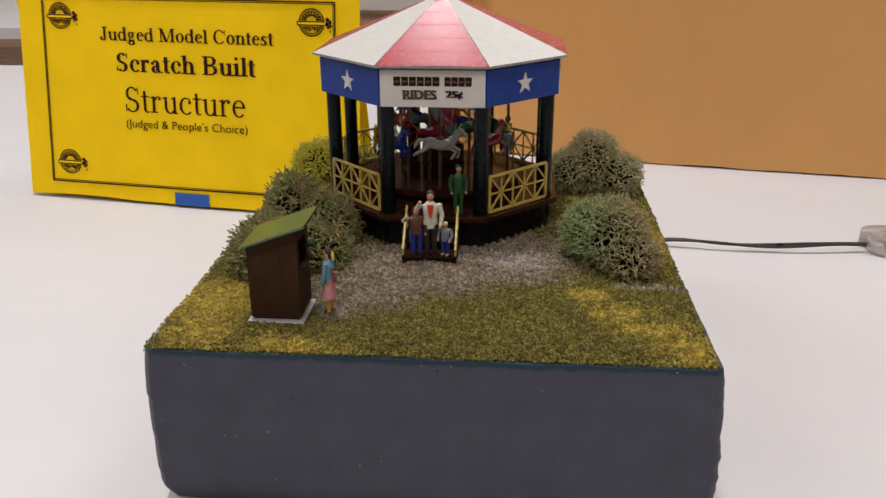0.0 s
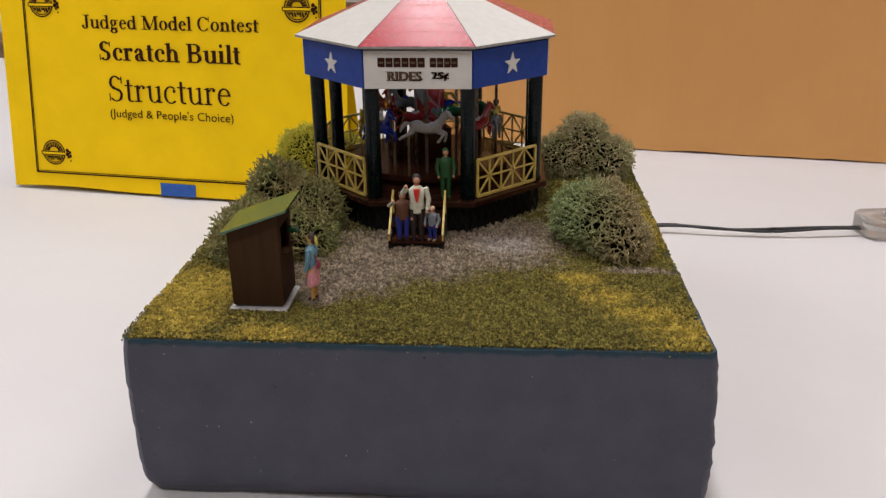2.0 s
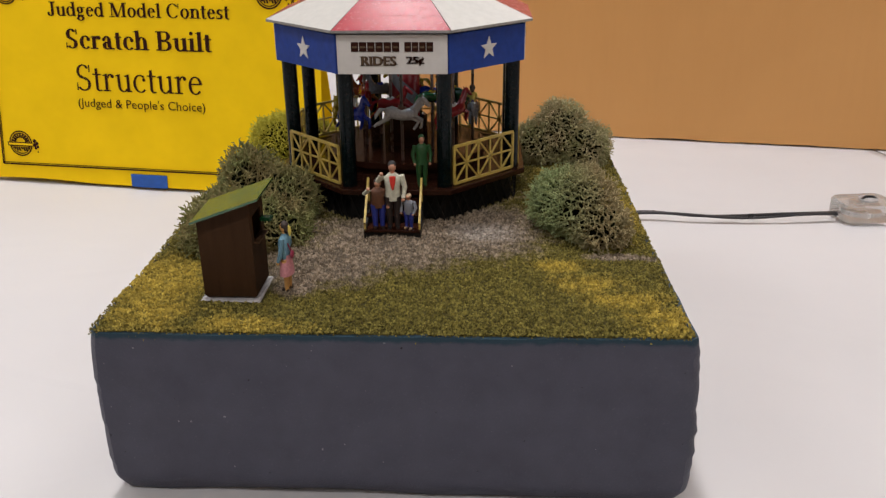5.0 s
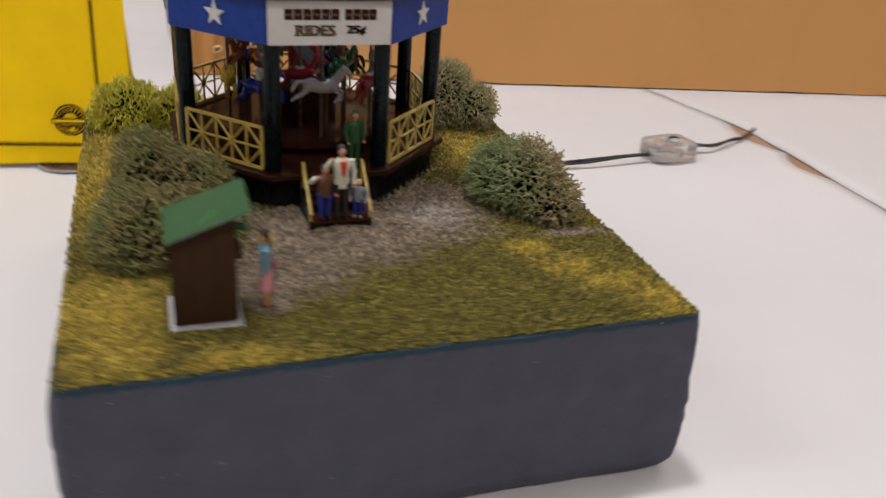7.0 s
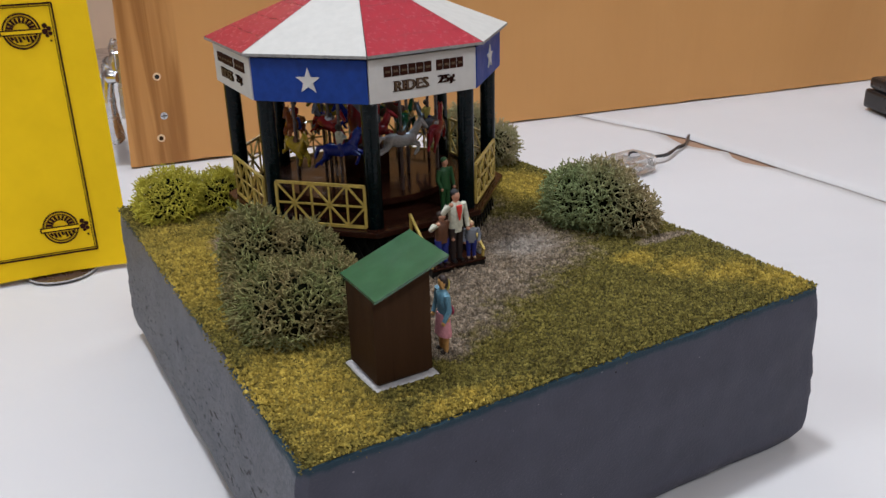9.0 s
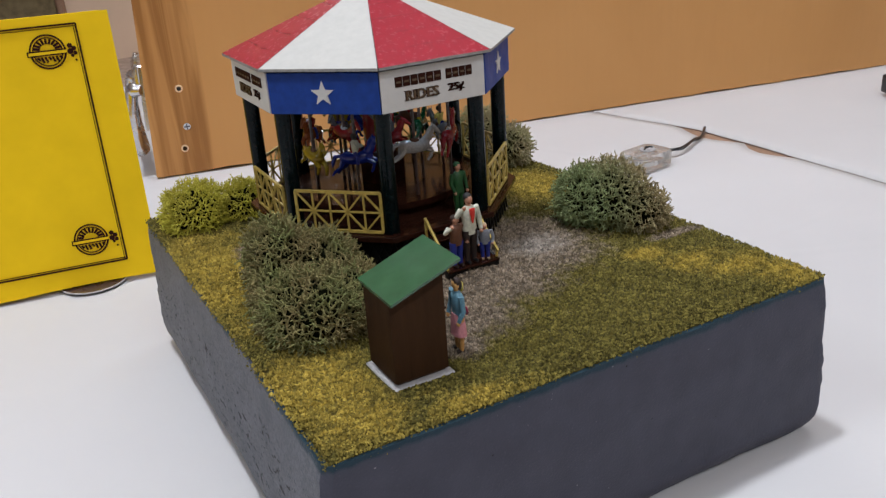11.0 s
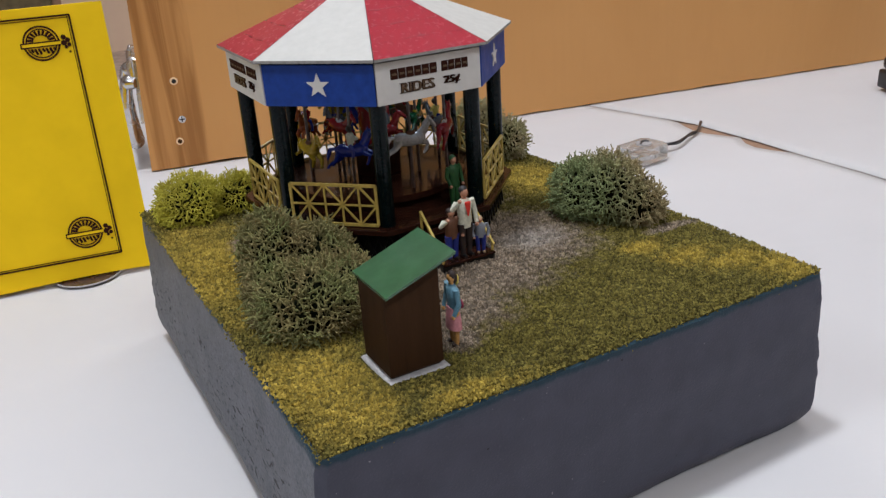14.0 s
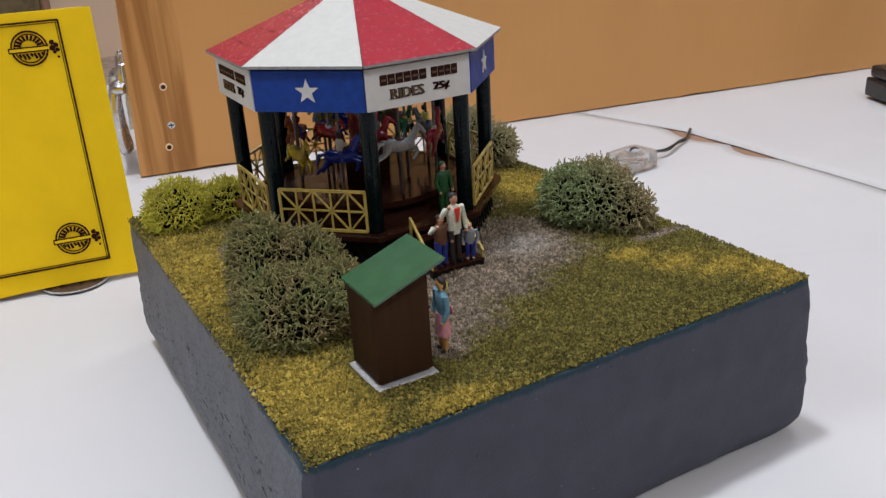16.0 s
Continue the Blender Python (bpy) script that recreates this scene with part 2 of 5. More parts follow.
def roof_paint(name, c, courses):
    """Painted card, scribed with uneven shingle courses where asked."""
    m = Nodes(name, 0.5, 0, 0.5 if courses else 0.15)
    n = m.noise(260, 4)
    tone = m.ramp(n, (0.3, tuple(v * 0.94 for v in c)), (0.7, tuple(min(1, v * 1.06) for v in c)))
    if courses:
        sep = m.tree.nodes.new("ShaderNodeSeparateXYZ")
        m.put(sep.inputs[0], m.coords())
        z = m.maths("ADD", sep.outputs[2], m.maths("MULTIPLY", m.noise(60, 2), 0.0012))
        row = m.maths("MULTIPLY", z, 1 / 0.0044)
        groove = m.ramp(m.maths("FRACT", row), (0.0, 1.0), (0.07, 1.0), (0.12, 0.0), (1.0, 0.0))
        worn = m.maths("MULTIPLY", groove, m.ramp(m.noise(180, 2), (0.4, 0.15), (0.6, 1.0)))
        m.rough(m.ramp(m.noise(500, 3), (0.35, 0.20), (0.7, 0.30)))
        tone = m.mix(m.maths("MULTIPLY", worn, 0.36), tone, tuple(v * 0.45 for v in c))
        m.bump(m.maths("SUBTRACT", m.maths("MULTIPLY", m.noise(700, 2), 0.35), worn), 0.55, 0.00014)
    m.colour(tone)
    return m.mat


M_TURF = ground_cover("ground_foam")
# darker copy of the foam colour: the shade between crumbs, put into the colour
M_TURF_SHADE = ground_cover("shaded_ground_foam", 0.32)
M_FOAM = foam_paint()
M_CLOTH = cloth_paper()
M_TABLE = wood("brown_table_top", (0.34, 0.22, 0.15), (0.27, 0.17, 0.11), 4, (1, 8, 1))
M_PLY = panel_wood()
M_RAWWOOD = paint("raw_pine_rim", (0.78, 0.58, 0.36), 0.8, 0.1, 300)
M_PINE = wood("pine_end_grain", (0.58, 0.33, 0.145), (0.34, 0.14, 0.045), 7, (3.6, 3.6, 0.16))
M_CARD = card("yellow_card", (0.84, 0.555, 0.004))
M_INK = paint("black_ink", (0.032, 0.010, 0.006), 0.8, 0.1, 200, 0.08, 0)
M_TAPE = paint("blue_masking_tape", (0.012, 0.085, 0.36), 0.5, 0.12, 300)
M_RED = roof_paint("red_roof_paint", (0.315, 0.020, 0.034), 1.0)
M_WHITE = roof_paint("white_roof_paint", (0.47, 0.465, 0.43), 0.0)
M_RIM = paint("grey_card_edge", (0.27, 0.265, 0.25), 0.7, 0.2, 500, 0.1)
M_SIGN = paint("sign_white", (0.58, 0.57, 0.54), 0.6, 0.04, 300, 0.2)
M_BLUE = paint("fascia_blue", (0.010, 0.042, 0.24), 0.5, 0.15, 300, 0.2)
M_POST = paint("black_green_gloss", (0.0015, 0.0045, 0.005), 0.12, 0.4, 500, 0.14)
M_DECK = paint("red_brown_deck_paint", (0.024, 0.0082, 0.0046), 0.10, 0.35, 350, 0.17, 0.08)
M_UNDER = paint("black_lattice_paint", (0.007, 0.007, 0.0065), 0.45, 0.4, 500, 0.25)
M_RAIL = paint("straw_yellow_rail_paint", (0.43, 0.315, 0.065), 0.5, 0.3, 600)
M_POLE = paint("brown_pole_paint", (0.060, 0.036, 0.028), 0.3, 0.3, 600)
M_BOOTH = wood("brown_booth_wall", (0.047, 0.0235, 0.0105), (0.029, 0.0145, 0.0064), 40, (5, 5, 0.6), 0.6)
M_BOOTH.node_tree.nodes["Principled BSDF"].inputs["Specular IOR Level"].default_value = 0.06
M_BOOTHROOF = paint("green_booth_roof", (0.029, 0.088, 0.036), 0.20, 0.12, 150, 0.7)
M_FOOT = paint("worn_taupe_band", (0.085, 0.062, 0.046), 0.8, 0.3, 500, 0.1)
M_PLINTH = paint("pale_grey_plinth", (0.34, 0.33, 0.325), 0.7, 0.22, 500)
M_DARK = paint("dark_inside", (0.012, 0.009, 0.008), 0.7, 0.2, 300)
M_CHROME = paint("zinc_handle", (0.62, 0.62, 0.62), 0.22, 0.1, 200, 0.5, 0.1, 1.0)
M_WIRE = paint("black_wire_sleeve", (0.012, 0.012, 0.014), 0.35, 0.2, 300)
M_WALL = paint("tan_hall_wall", (0.74, 0.57, 0.42), 0.8, 0.08, 2)
M_CEIL = paint("white_ceiling_board", (0.8, 0.79, 0.77), 0.9, 0.05, 3)
M_CARPET = paint("tan_carpet", (0.50, 0.39, 0.31), 0.95, 0.2, 25)
M_OLIVE = paint("olive_screen_cloth", (0.15, 0.12, 0.06), 0.9, 0.3, 20)
M_LICHEN = [lichen("grey_green_lichen", (0.182, 0.202, 0.070), (0.108, 0.097, 0.036), (0.238, 0.192, 0.082)),
            lichen("yellow_green_lichen", (0.58, 0.53, 0.06), (0.24, 0.23, 0.022), (0.50, 0.45, 0.06)),
            lichen("sage_and_brown_lichen", (0.25, 0.31, 0.135), (0.145, 0.148, 0.062), (0.33, 0.26, 0.135), (0.056, 0.084)),
            lichen("dull_olive_lichen", (0.32, 0.33, 0.15), (0.16, 0.15, 0.07), (0.42, 0.35, 0.20))]
M_BUSH_SHADE = paint("bush_inner_shade", (0.008, 0.009, 0.004), 1.0, 0.4, 300, 0.0)
COLOURS = {
    "white": (0.36, 0.36, 0.35), "blue": (0.008, 0.020, 0.20), "red": (0.20, 0.010, 0.012), "yellow": (0.30, 0.21, 0.012), "green": (0.006, 0.055, 0.018),
    "grey": (0.13, 0.13, 0.13), "brown": (0.095, 0.036, 0.014), "flesh": (0.42, 0.21, 0.125), "cream": (0.52, 0.52, 0.41), "scarf": (0.62, 0.035, 0.02),
    "hair": (0.022, 0.012, 0.008), "denim": (0.115, 0.24, 0.31), "pink": (0.50, 0.21, 0.23), "tan": (0.5, 0.27, 0.08), "trousers": (0.02, 0.012, 0.01),
    "sky": (0.17, 0.185, 0.21), "straw_hair": (0.42, 0.30, 0.17), "plum": (0.22, 0.02, 0.05), "navy": (0.014, 0.025, 0.20), "black": (0.01, 0.01, 0.01), "dull_green": (0.009, 0.060, 0.012), "straw": (0.6, 0.5, 0.1), "orange": (0.22, 0.05, 0.012), "gilt": (0.10, 0.060, 0.026)}
M = {k: paint(k + "_enamel", v, 0.2 if k in ("white", "blue", "red", "yellow", "green", "grey", "orange") else 0.6, 0.2, 900) for k, v in COLOURS.items()}

# ---- mesh tools ----


def mesh_of(bm, name, mats):
    bmesh.ops.recalc_face_normals(bm, faces=bm.faces[:])
    me = bpy.data.meshes.new(name)
    bm.to_mesh(me)
    bm.free()
    for m in (mats if isinstance(mats, (list, tuple)) else [mats]):
        me.materials.append(m)
    return me


def smooth(me, angle=40):
    me.shade_smooth()
    me.set_sharp_from_angle(angle=radians(angle))
    return me


def thing(name, bm, mats, label, category, group="", kind="", soft=False):
    me = mesh_of(bm, name, mats)
    if soft:
        smooth(me)
    return tagged(new(name, me), label, category, group, kind)


def part(name, bm, material, parent, label="", soft=False):
    """Links a bmesh as one mesh under a thing or a part."""
    me = bm if isinstance(bm, bpy.types.Mesh) else mesh_of(bm, name, material)
    if soft:
        smooth(me)
    ob = new(name, me)
    ob.parent = parent
    return tagged(ob, label)


def empty(name, label, category, group=""):
    return tagged(new(name), label, category, group)


def box(bm, lo, hi, bevel=0.0, mi=0, segs=1):
    vs = [bm.verts.new((x, y, z)) for x in (lo[0], hi[0]) for y in (lo[1], hi[1]) for z in (lo[2], hi[2])]
    quads = ((0, 1, 3, 2), (4, 6, 7, 5), (0, 4, 5, 1), (2, 3, 7, 6), (0, 2, 6, 4), (1, 5, 7, 3))
    fs = [bm.faces.new([vs[i] for i in q]) for q in quads]
    for f in fs:
        f.material_index = mi
    if bevel:
        es = list({e for f in fs for e in f.edges})
        bmesh.ops.bevel(bm, geom=es, offset=bevel, segments=segs, affect="EDGES", profile=0.6)
    return vs


def prism(bm, ring, z0, z1, mi=0, cap=True):
    """An upright prism over a ring of (x, y)."""
    a = [bm.verts.new((x, y, z0)) for x, y in ring]
    b = [bm.verts.new((x, y, z1)) for x, y in ring]
    n = len(ring)
    for i in range(n):
        bm.faces.new((a[i], a[(i + 1) % n], b[(i + 1) % n], b[i])).material_index = mi
    if cap:
        bm.faces.new(a[::-1]).material_index = mi
        bm.faces.new(b).material_index = mi


def bar(bm, p, q, w, d=None, mi=0, up=(0, 0, 1)):
    """A square bar from p to q, w wide and d deep."""
    p, q = Vector(p), Vector(q)
    d = w if d is None else d
    ax = (q - p).normalized()
    s = ax.cross(Vector(up))
    if s.length < 1e-4:
        s = ax.cross(Vector((1, 0, 0)))
    s.normalize()
    u = s.cross(ax)
    vs = []
    for at in (p, q):
        for a, b in ((-1, -1), (1, -1), (1, 1), (-1, 1)):
            vs.append(bm.verts.new(at + s * (a * w / 2) + u * (b * d / 2)))
    for f in ((0, 1, 2, 3), (7, 6, 5, 4), (0, 4, 5, 1), (1, 5, 6, 2), (2, 6, 7, 3), (3, 7, 4, 0)):
        bm.faces.new([vs[i] for i in f]).material_index = mi


def tube(bm, pts, radii, n=8, mi=0, squash=1.0):
    """A round tube through pts with a radius at each, closed at both ends."""
    pts = [Vector(p) for p in pts]
    rings = []
    side = None
    for i, p in enumerate(pts):
        ax = (pts[min(i + 1, len(pts) - 1)] - pts[max(i - 1, 0)]).normalized()
        if side is None:
            side = ax.cross(Vector((0, 1, 0)) if abs(ax.y) < 0.9 else Vector((1, 0, 0)))
        side = (side - ax * side.dot(ax)).normalized()
        up = ax.cross(side)
        r = radii[i] if isinstance(radii, (list, tuple)) else radii
        rings.append([bm.verts.new(p + (side * math.cos(2 * math.pi * k / n) + up * (squash * math.sin(2 * math.pi * k / n))) * r) for k in range(n)])
    for a, b in zip(rings, rings[1:]):
        for k in range(n):
            bm.faces.new((a[k], a[(k + 1) % n], b[(k + 1) % n], b[k])).material_index = mi
    bm.faces.new(rings[0][::-1]).material_index = mi
    bm.faces.new(rings[-1]).material_index = mi


def ball(bm, c, r, mi=0, u=10, v=7):
    rx, ry, rz = r if isinstance(r, (list, tuple)) else (r, r, r)
    m = Matrix.Translation(c) @ Matrix.Diagonal((rx, ry, rz, 1))
    got = bmesh.ops.create_uvsphere(bm, u_segments=u, v_segments=v, radius=1, matrix=m)
    for f in {f for w in got["verts"] for f in w.link_faces}:
        f.material_index = mi


def lettering(name, text, width, height, depth, place, material, parent, label="", weight=0.0, bold=0.0, serif=0.0):
    """Raised letters with the built-in font, fitted to a width and a height; bold thickens the strokes sideways, serif puts feet on the stems."""
    cu = bpy.data.curves.new(name, "FONT")
    cu.body, cu.extrude, cu.offset, cu.resolution_u = text, 0.01, weight, 3
    tmp = bpy.data.objects.new(name, cu)
    scene.collection.objects.link(tmp)
    bpy.context.view_layer.update()
    me = bpy.data.meshes.new_from_object(tmp.evaluated_get(bpy.context.evaluated_depsgraph_get()))
    bpy.data.objects.remove(tmp)
    co = np.empty(len(me.vertices) * 3)
    me.vertices.foreach_get("co", co)
    co = co.reshape(-1, 3)
    lo, hi = co.min(0), co.max(0)
    co = (co - (lo + hi) / 2) / np.maximum(hi - lo, 1e-6) * (width, height, depth)
    me.vertices.foreach_set("co", co.ravel())
    bm = bmesh.new()
    bm.from_mesh(me)
    feet = []
    if serif:
        for e in bm.edges:
            a, b = e.verts[0].co, e.verts[1].co
            if a.z > 0 and b.z > 0 and abs(a.y - b.y) < 1e-5 and 0.25 * serif < abs(a.x - b.x) < serif:
                feet.append(((a.x + b.x) / 2, a.y, abs(a.x - b.x)))
    if bold:
        for shift in (-bold, bold):
            got = bmesh.ops.duplicate(bm, geom=bm.verts[:] + bm.edges[:] + bm.faces[:])["geom"] if shift < 0 else bmesh.ops.duplicate(bm, geom=first)["geom"]
            if shift < 0:
                first = got
            moved = [v for v in got if isinstance(v, bmesh.types.BMVert)]
            for v in moved:
                v.co.x += shift if shift < 0 else 2 * shift
    for x, y, w in feet:
        half = w * 0.5 + bold + serif * 0.42
        t = serif * 0.17
        dy = t if y < 0 else -t
        box(bm, (x - half, min(y, y + dy), -depth / 2), (x + half, max(y, y + dy), depth / 2))
    bm.to_mesh(me)
    bm.free()
    me.materials.clear()
    me.materials.append(material)
    ob = part(name, me, material, parent, label)
    ob.matrix_local = place
    return ob


# ---- the hall ----
def slab(name, lo, hi, mat, label, category):
    bm = bmesh.new()
    box(bm, lo, hi)
    return thing(name, bm, mat, label, category, kind="structure")


slab("floor", (-5, -5, FLOOR - 0.1), (5, 6, FLOOR), M_CARPET, "tan carpeted floor of a hall", "floor")
slab("ceiling", (-5, -5, CEILING), (5, 6, CEILING + 0.1), M_CEIL, "white board ceiling of a hall", "ceiling")
slab("wall_north", (-5, 6, FLOOR - 0.1), (5, 6.1, CEILING + 0.1), M_WALL, "plain tan hall wall", "wall")
slab("wall_south", (-5, -5.1, FLOOR - 0.1), (5, -5, CEILING + 0.1), M_WALL, "plain tan hall wall", "wall")
slab("wall_west", (-5.1, -5, FLOOR - 0.1), (-5, 6, CEILING + 0.1), M_WALL, "plain tan hall wall", "wall")
slab("wall_east", (5, -5, FLOOR - 0.1), (5.1, 6, CEILING + 0.1), M_WALL, "plain tan hall wall", "wall")

bm = bmesh.new()
box(bm, (-0.28, 5.90, -0.5), (0.42, 5.94, 1.5), 0.01)
board = thing("display_board", bm, M_OLIVE, "olive cloth display board against the hall wall", "display board")
bm = bmesh.new()
tube(bm, ((0.45, 5.92, FLOOR), (0.45, 5.92, 1.55)), 0.03, 10)
part("post", bm, M_TABLE, board, "brown post", soft=True)
bm = bmesh.new()
tube(bm, ((-0.31, 5.92, FLOOR), (-0.31, 5.92, 1.55)), 0.03, 10)
part("post", bm, M_TABLE, board, "brown post", soft=True)

bm = bmesh.new()
box(bm, (-2.4, 5.93, -0.455), (-0.36, 5.97, 1.4), 0.006)
panel = thing("wall_panel", bm, M_CEIL, "off-white wall panel above a tan base in the hall", "wall panel")
bm = bmesh.new()
box(bm, (-2.4, 5.90, -0.475), (-0.36, 5.965, -0.456), 0.004)
part("ledge", bm, M_TABLE, panel, "thin brown ledge")

# ---- table and its paper cover ----
TX0, TX1, TY0, TY1 = -1.3, 1.9, -0.75, 0.98
table = empty("folding_table", "long brown-topped folding table under white paper", "table")
bm = bmesh.new()
box(bm, (TX0, TY0, -0.035), (TX1, TY1, -0.0024), 0.004)
part("tabletop", bm, M_TABLE, table)
for x in (TX0 + 0.1, TX1 - 0.1):
    for y in (TY0 + 0.1, TY1 - 0.1):
        bm = bmesh.new()
        tube(bm, ((x, y, FLOOR), (x, y, -0.035)), 0.016, 10)
        part("leg", bm, M_CHROME, table, soft=True)


far_table = empty("side_table", "second table under a white cover", "table")
bm = bmesh.new()
box(bm, (-3.2, 1.45, -0.03), (-0.72, 2.2, 0.0), 0.004)
part("tabletop", bm, M_CLOTH, far_table, "white covered top")
for x in (-3.1, -0.82):
    for y in (1.53, 2.12):
        bm = bmesh.new()
        tube(bm, ((x, y, FLOOR), (x, y, -0.03)), 0.016, 10)
        part("leg", bm, M_CHROME, far_table, soft=True)


def seam(y):
    """Where the edge of the upper paper runs, at y."""
    return 0.3952 + 0.0050 * max(0, min(1, (y - 0.16) / 0.2)) - 0.245 * max(0, min(y, 0.53) - 0.357) + 0.0006 * math.sin(y * 70)


def gap(y):
    """How far the lower paper stays clear of the upper one."""
    return 0.0017 + 0.0140 * max(0, 1 - ((y - 0.344) / 0.034) ** 2) + 0.0120 * max(0, 1 - ((y - 0.281) / 0.025) ** 2)


def swell(x, y):
    """The paper does not lie flat: it stands up a little under and round the model."""
    dx, dy = max(0.0, abs(x) - 0.10), max(0.0, -y, y - 0.19)
    return 0.0056 * math.exp(-((dx * dx + dy * dy) / 0.075 ** 2))


def paper(name, label, left, right, y0, y1, nx, ny, lift):
    """A sheet of paper that spans left(y) to right(y), with faint waves, 1 mm thick."""
    bm = bmesh.new()
    tops, lows = [], []
    for j in range(ny + 1):
        y = y0 + (y1 - y0) * j / ny
        a, b = left(y), right(y)
        row, under = [], []
        for i in range(nx + 1):
            x = a + (b - a) * i / nx
            z = lift * (1 if 0.05 < y < 0.45 else 0.6) * math.exp(-((x - (b if lift and b < 0.6 else a)) / 0.05) ** 2) if lift else 0.0
            z += 0.0006 * noise.noise((x * 5, y * 8, 2.0)) + 0.0003 * noise.noise((x * 17, y * 21, 5.0)) - 0.0012 + swell(x, y)
            row.append(bm.verts.new((x, y, z)))
            under.append(bm.verts.new((x, y, z - 0.0003)))
        tops.append(row), lows.append(under)
    for j in range(ny):
        for i in range(nx):
            bm.faces.new((tops[j][i], tops[j][i + 1], tops[j + 1][i + 1], tops[j + 1][i]))
            bm.faces.new((lows[j][i], lows[j + 1][i], lows[j + 1][i + 1], lows[j][i + 1]))
        for i, k in ((0, 0), (nx, 1)):
            q = (tops[j][i], tops[j + 1][i], lows[j + 1][i], lows[j][i])
            bm.faces.new(q if k else q[::-1])
    me = mesh_of(bm, name, M_CLOTH)
    me.shade_smooth()
    return tagged(new(name, me), label, "table cover")


paper("paper_table_cover", "white paper table cover with a wavy torn edge", lambda y: TX0 - 0.02, lambda y: seam(y) - gap(y), TY0 - 0.02, TY1 + 0.02, 150, 130, 0.0003)
paper("paper_table_cover", "white paper table cover, its edge lifting slightly", seam, lambda y: TX1 + 0.02, TY0 - 0.02, TY1 + 0.02, 90, 130, 0.0002)

# ---- foam block under the diorama ----
W, D, H, FOOT = 0.2032, 0.2385, 0.0722, 0.0066
bm = bmesh.new()
NX, NY, NZ = 70, 80, 24


def block_point(u, v, w):
    """u, v, w from 0 to 1 over the block; the sides belly out below the top edge, corners and bottom edge are worn."""
    flare = 0.0044 * (1 - w) ** 0.7 - 0.0052 * max(0, 1 - w / 0.16) ** 2.2
    near = max(0.0, 1 - v / 0.3)
    lip = near * (0.0011 * w + 0.0013 * math.sin(math.pi * w ** 1.6))
    x = (W / 2 + (-0.0002 if u < 0.5 else 0.0011) + flare * (0.50 if u < 0.5 else 0.70) + lip) * (2 * u - 1)
    front = 0.0004 + 0.0031 * (1 - w) ** 0.7 * u ** 1.5 + 0.0004 * (1 - w) - 0.004 * max(0, 1 - w / 0.14) ** 2.2
    y = -front + (D + front + flare * 1.3) * v
    cu, cv = min(u, 1 - u) * W, min(v, 1 - v) * D
    round_off = 0.0028
    if cu < round_off and cv < round_off:
        k = 0.5 * (round_off - cu) * (round_off - cv) / round_off
        x += k * (1 if u < 0.5 else -1)
        y += k * (1 if v < 0.5 else -1)
    if cu < 0.004 and cv < 0.004:
        x += 0.0008 * noise.noise((5.0 if u < 0.5 else 9.0, 3.0 + v, w * 16))
    s = 0.0007 * noise.noise((x * 40, y * 40, w * 4)) + 0.0003 * noise.noise((x * 160, y * 160, w * 14))
    return Vector((x + s, y + s * (1 if v > 0.5 else -1), FOOT + (H - FOOT) * w + (0.0022 * noise.noise((x * 18, y * 18, 8)) if w < 0.02 else 0)))


cache = {}


def block_vert(i, j, k):
    if (i, j, k) not in cache:
        cache[i, j, k] = bm.verts.new(block_point(i / NX, j / NY, k / NZ))
    return cache[i, j, k]


for k in range(NZ):
    for i in range(NX):
        for j in (0, NY):
            bm.faces.new((block_vert(i, j, k), block_vert(i + 1, j, k), block_vert(i + 1, j, k + 1), block_vert(i, j, k + 1)))
    for j in range(NY):
        for i in (0, NX):
            bm.faces.new((block_vert(i, j, k), block_vert(i, j + 1, k), block_vert(i, j + 1, k + 1), block_vert(i, j, k + 1)))
for i in range(NX):
    for j in range(NY):
        for k in (0, NZ):
            bm.faces.new((block_vert(i, j, k), block_vert(i + 1, j, k), block_vert(i + 1, j + 1, k), block_vert(i, j + 1, k)))
base = empty("diorama_base", "slate-grey painted foam block with pitted sides", "model base")
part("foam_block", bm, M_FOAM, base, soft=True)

# ---- ground cover ----
CX, CY = -0.0058, 0.157
DECK_Z = 0.0900


def ground_z(x, y):
    heap = 0.0042 * math.exp(-((x + 0.0064) / 0.017) ** 2 - ((y - 0.086) / 0.013) ** 2)
    edge = min(W / 2 + 0.0008 - abs(x), y, D - y)
    return H + 0.0009 + 0.0009 * max(0.0, min(1.0, edge / 0.012)) + heap + 0.0008 * noise.noise((x * 30, y * 30, 1)) + 0.0003 * noise.noise((x * 120, y * 120, 1))


bm = bmesh.new()
GX, GY = 150, 180
rows = []
for j in range(GY + 1):
    row = []
    for i in range(GX + 1):
        u, v = i / GX, j / GY
        x, y = -W / 2 + 0.0010 + (W - 0.0012) * u, 0.0008 + (D - 0.0020) * v
        edge = min(u, 1 - u, v, 1 - v) * 50
        z = ground_z(x, y) + 0.0004 * noise.noise((x * 700, y * 700, 4)) - 0.0009 * max(0, 1 - edge)
        row.append(bm.verts.new((x, y, z)))
    rows.append(row)
for j in range(GY):
    for i in range(GX):
        bm.faces.new((rows[j][i], rows[j][i + 1], rows[j + 1][i + 1], rows[j + 1][i]))
ground = thing("ground", bm, M_TURF_SHADE, "olive and mustard ground foam with a grey gravel path", "ground", kind="structure", soft=True)

rng = np.random.default_rng(7)


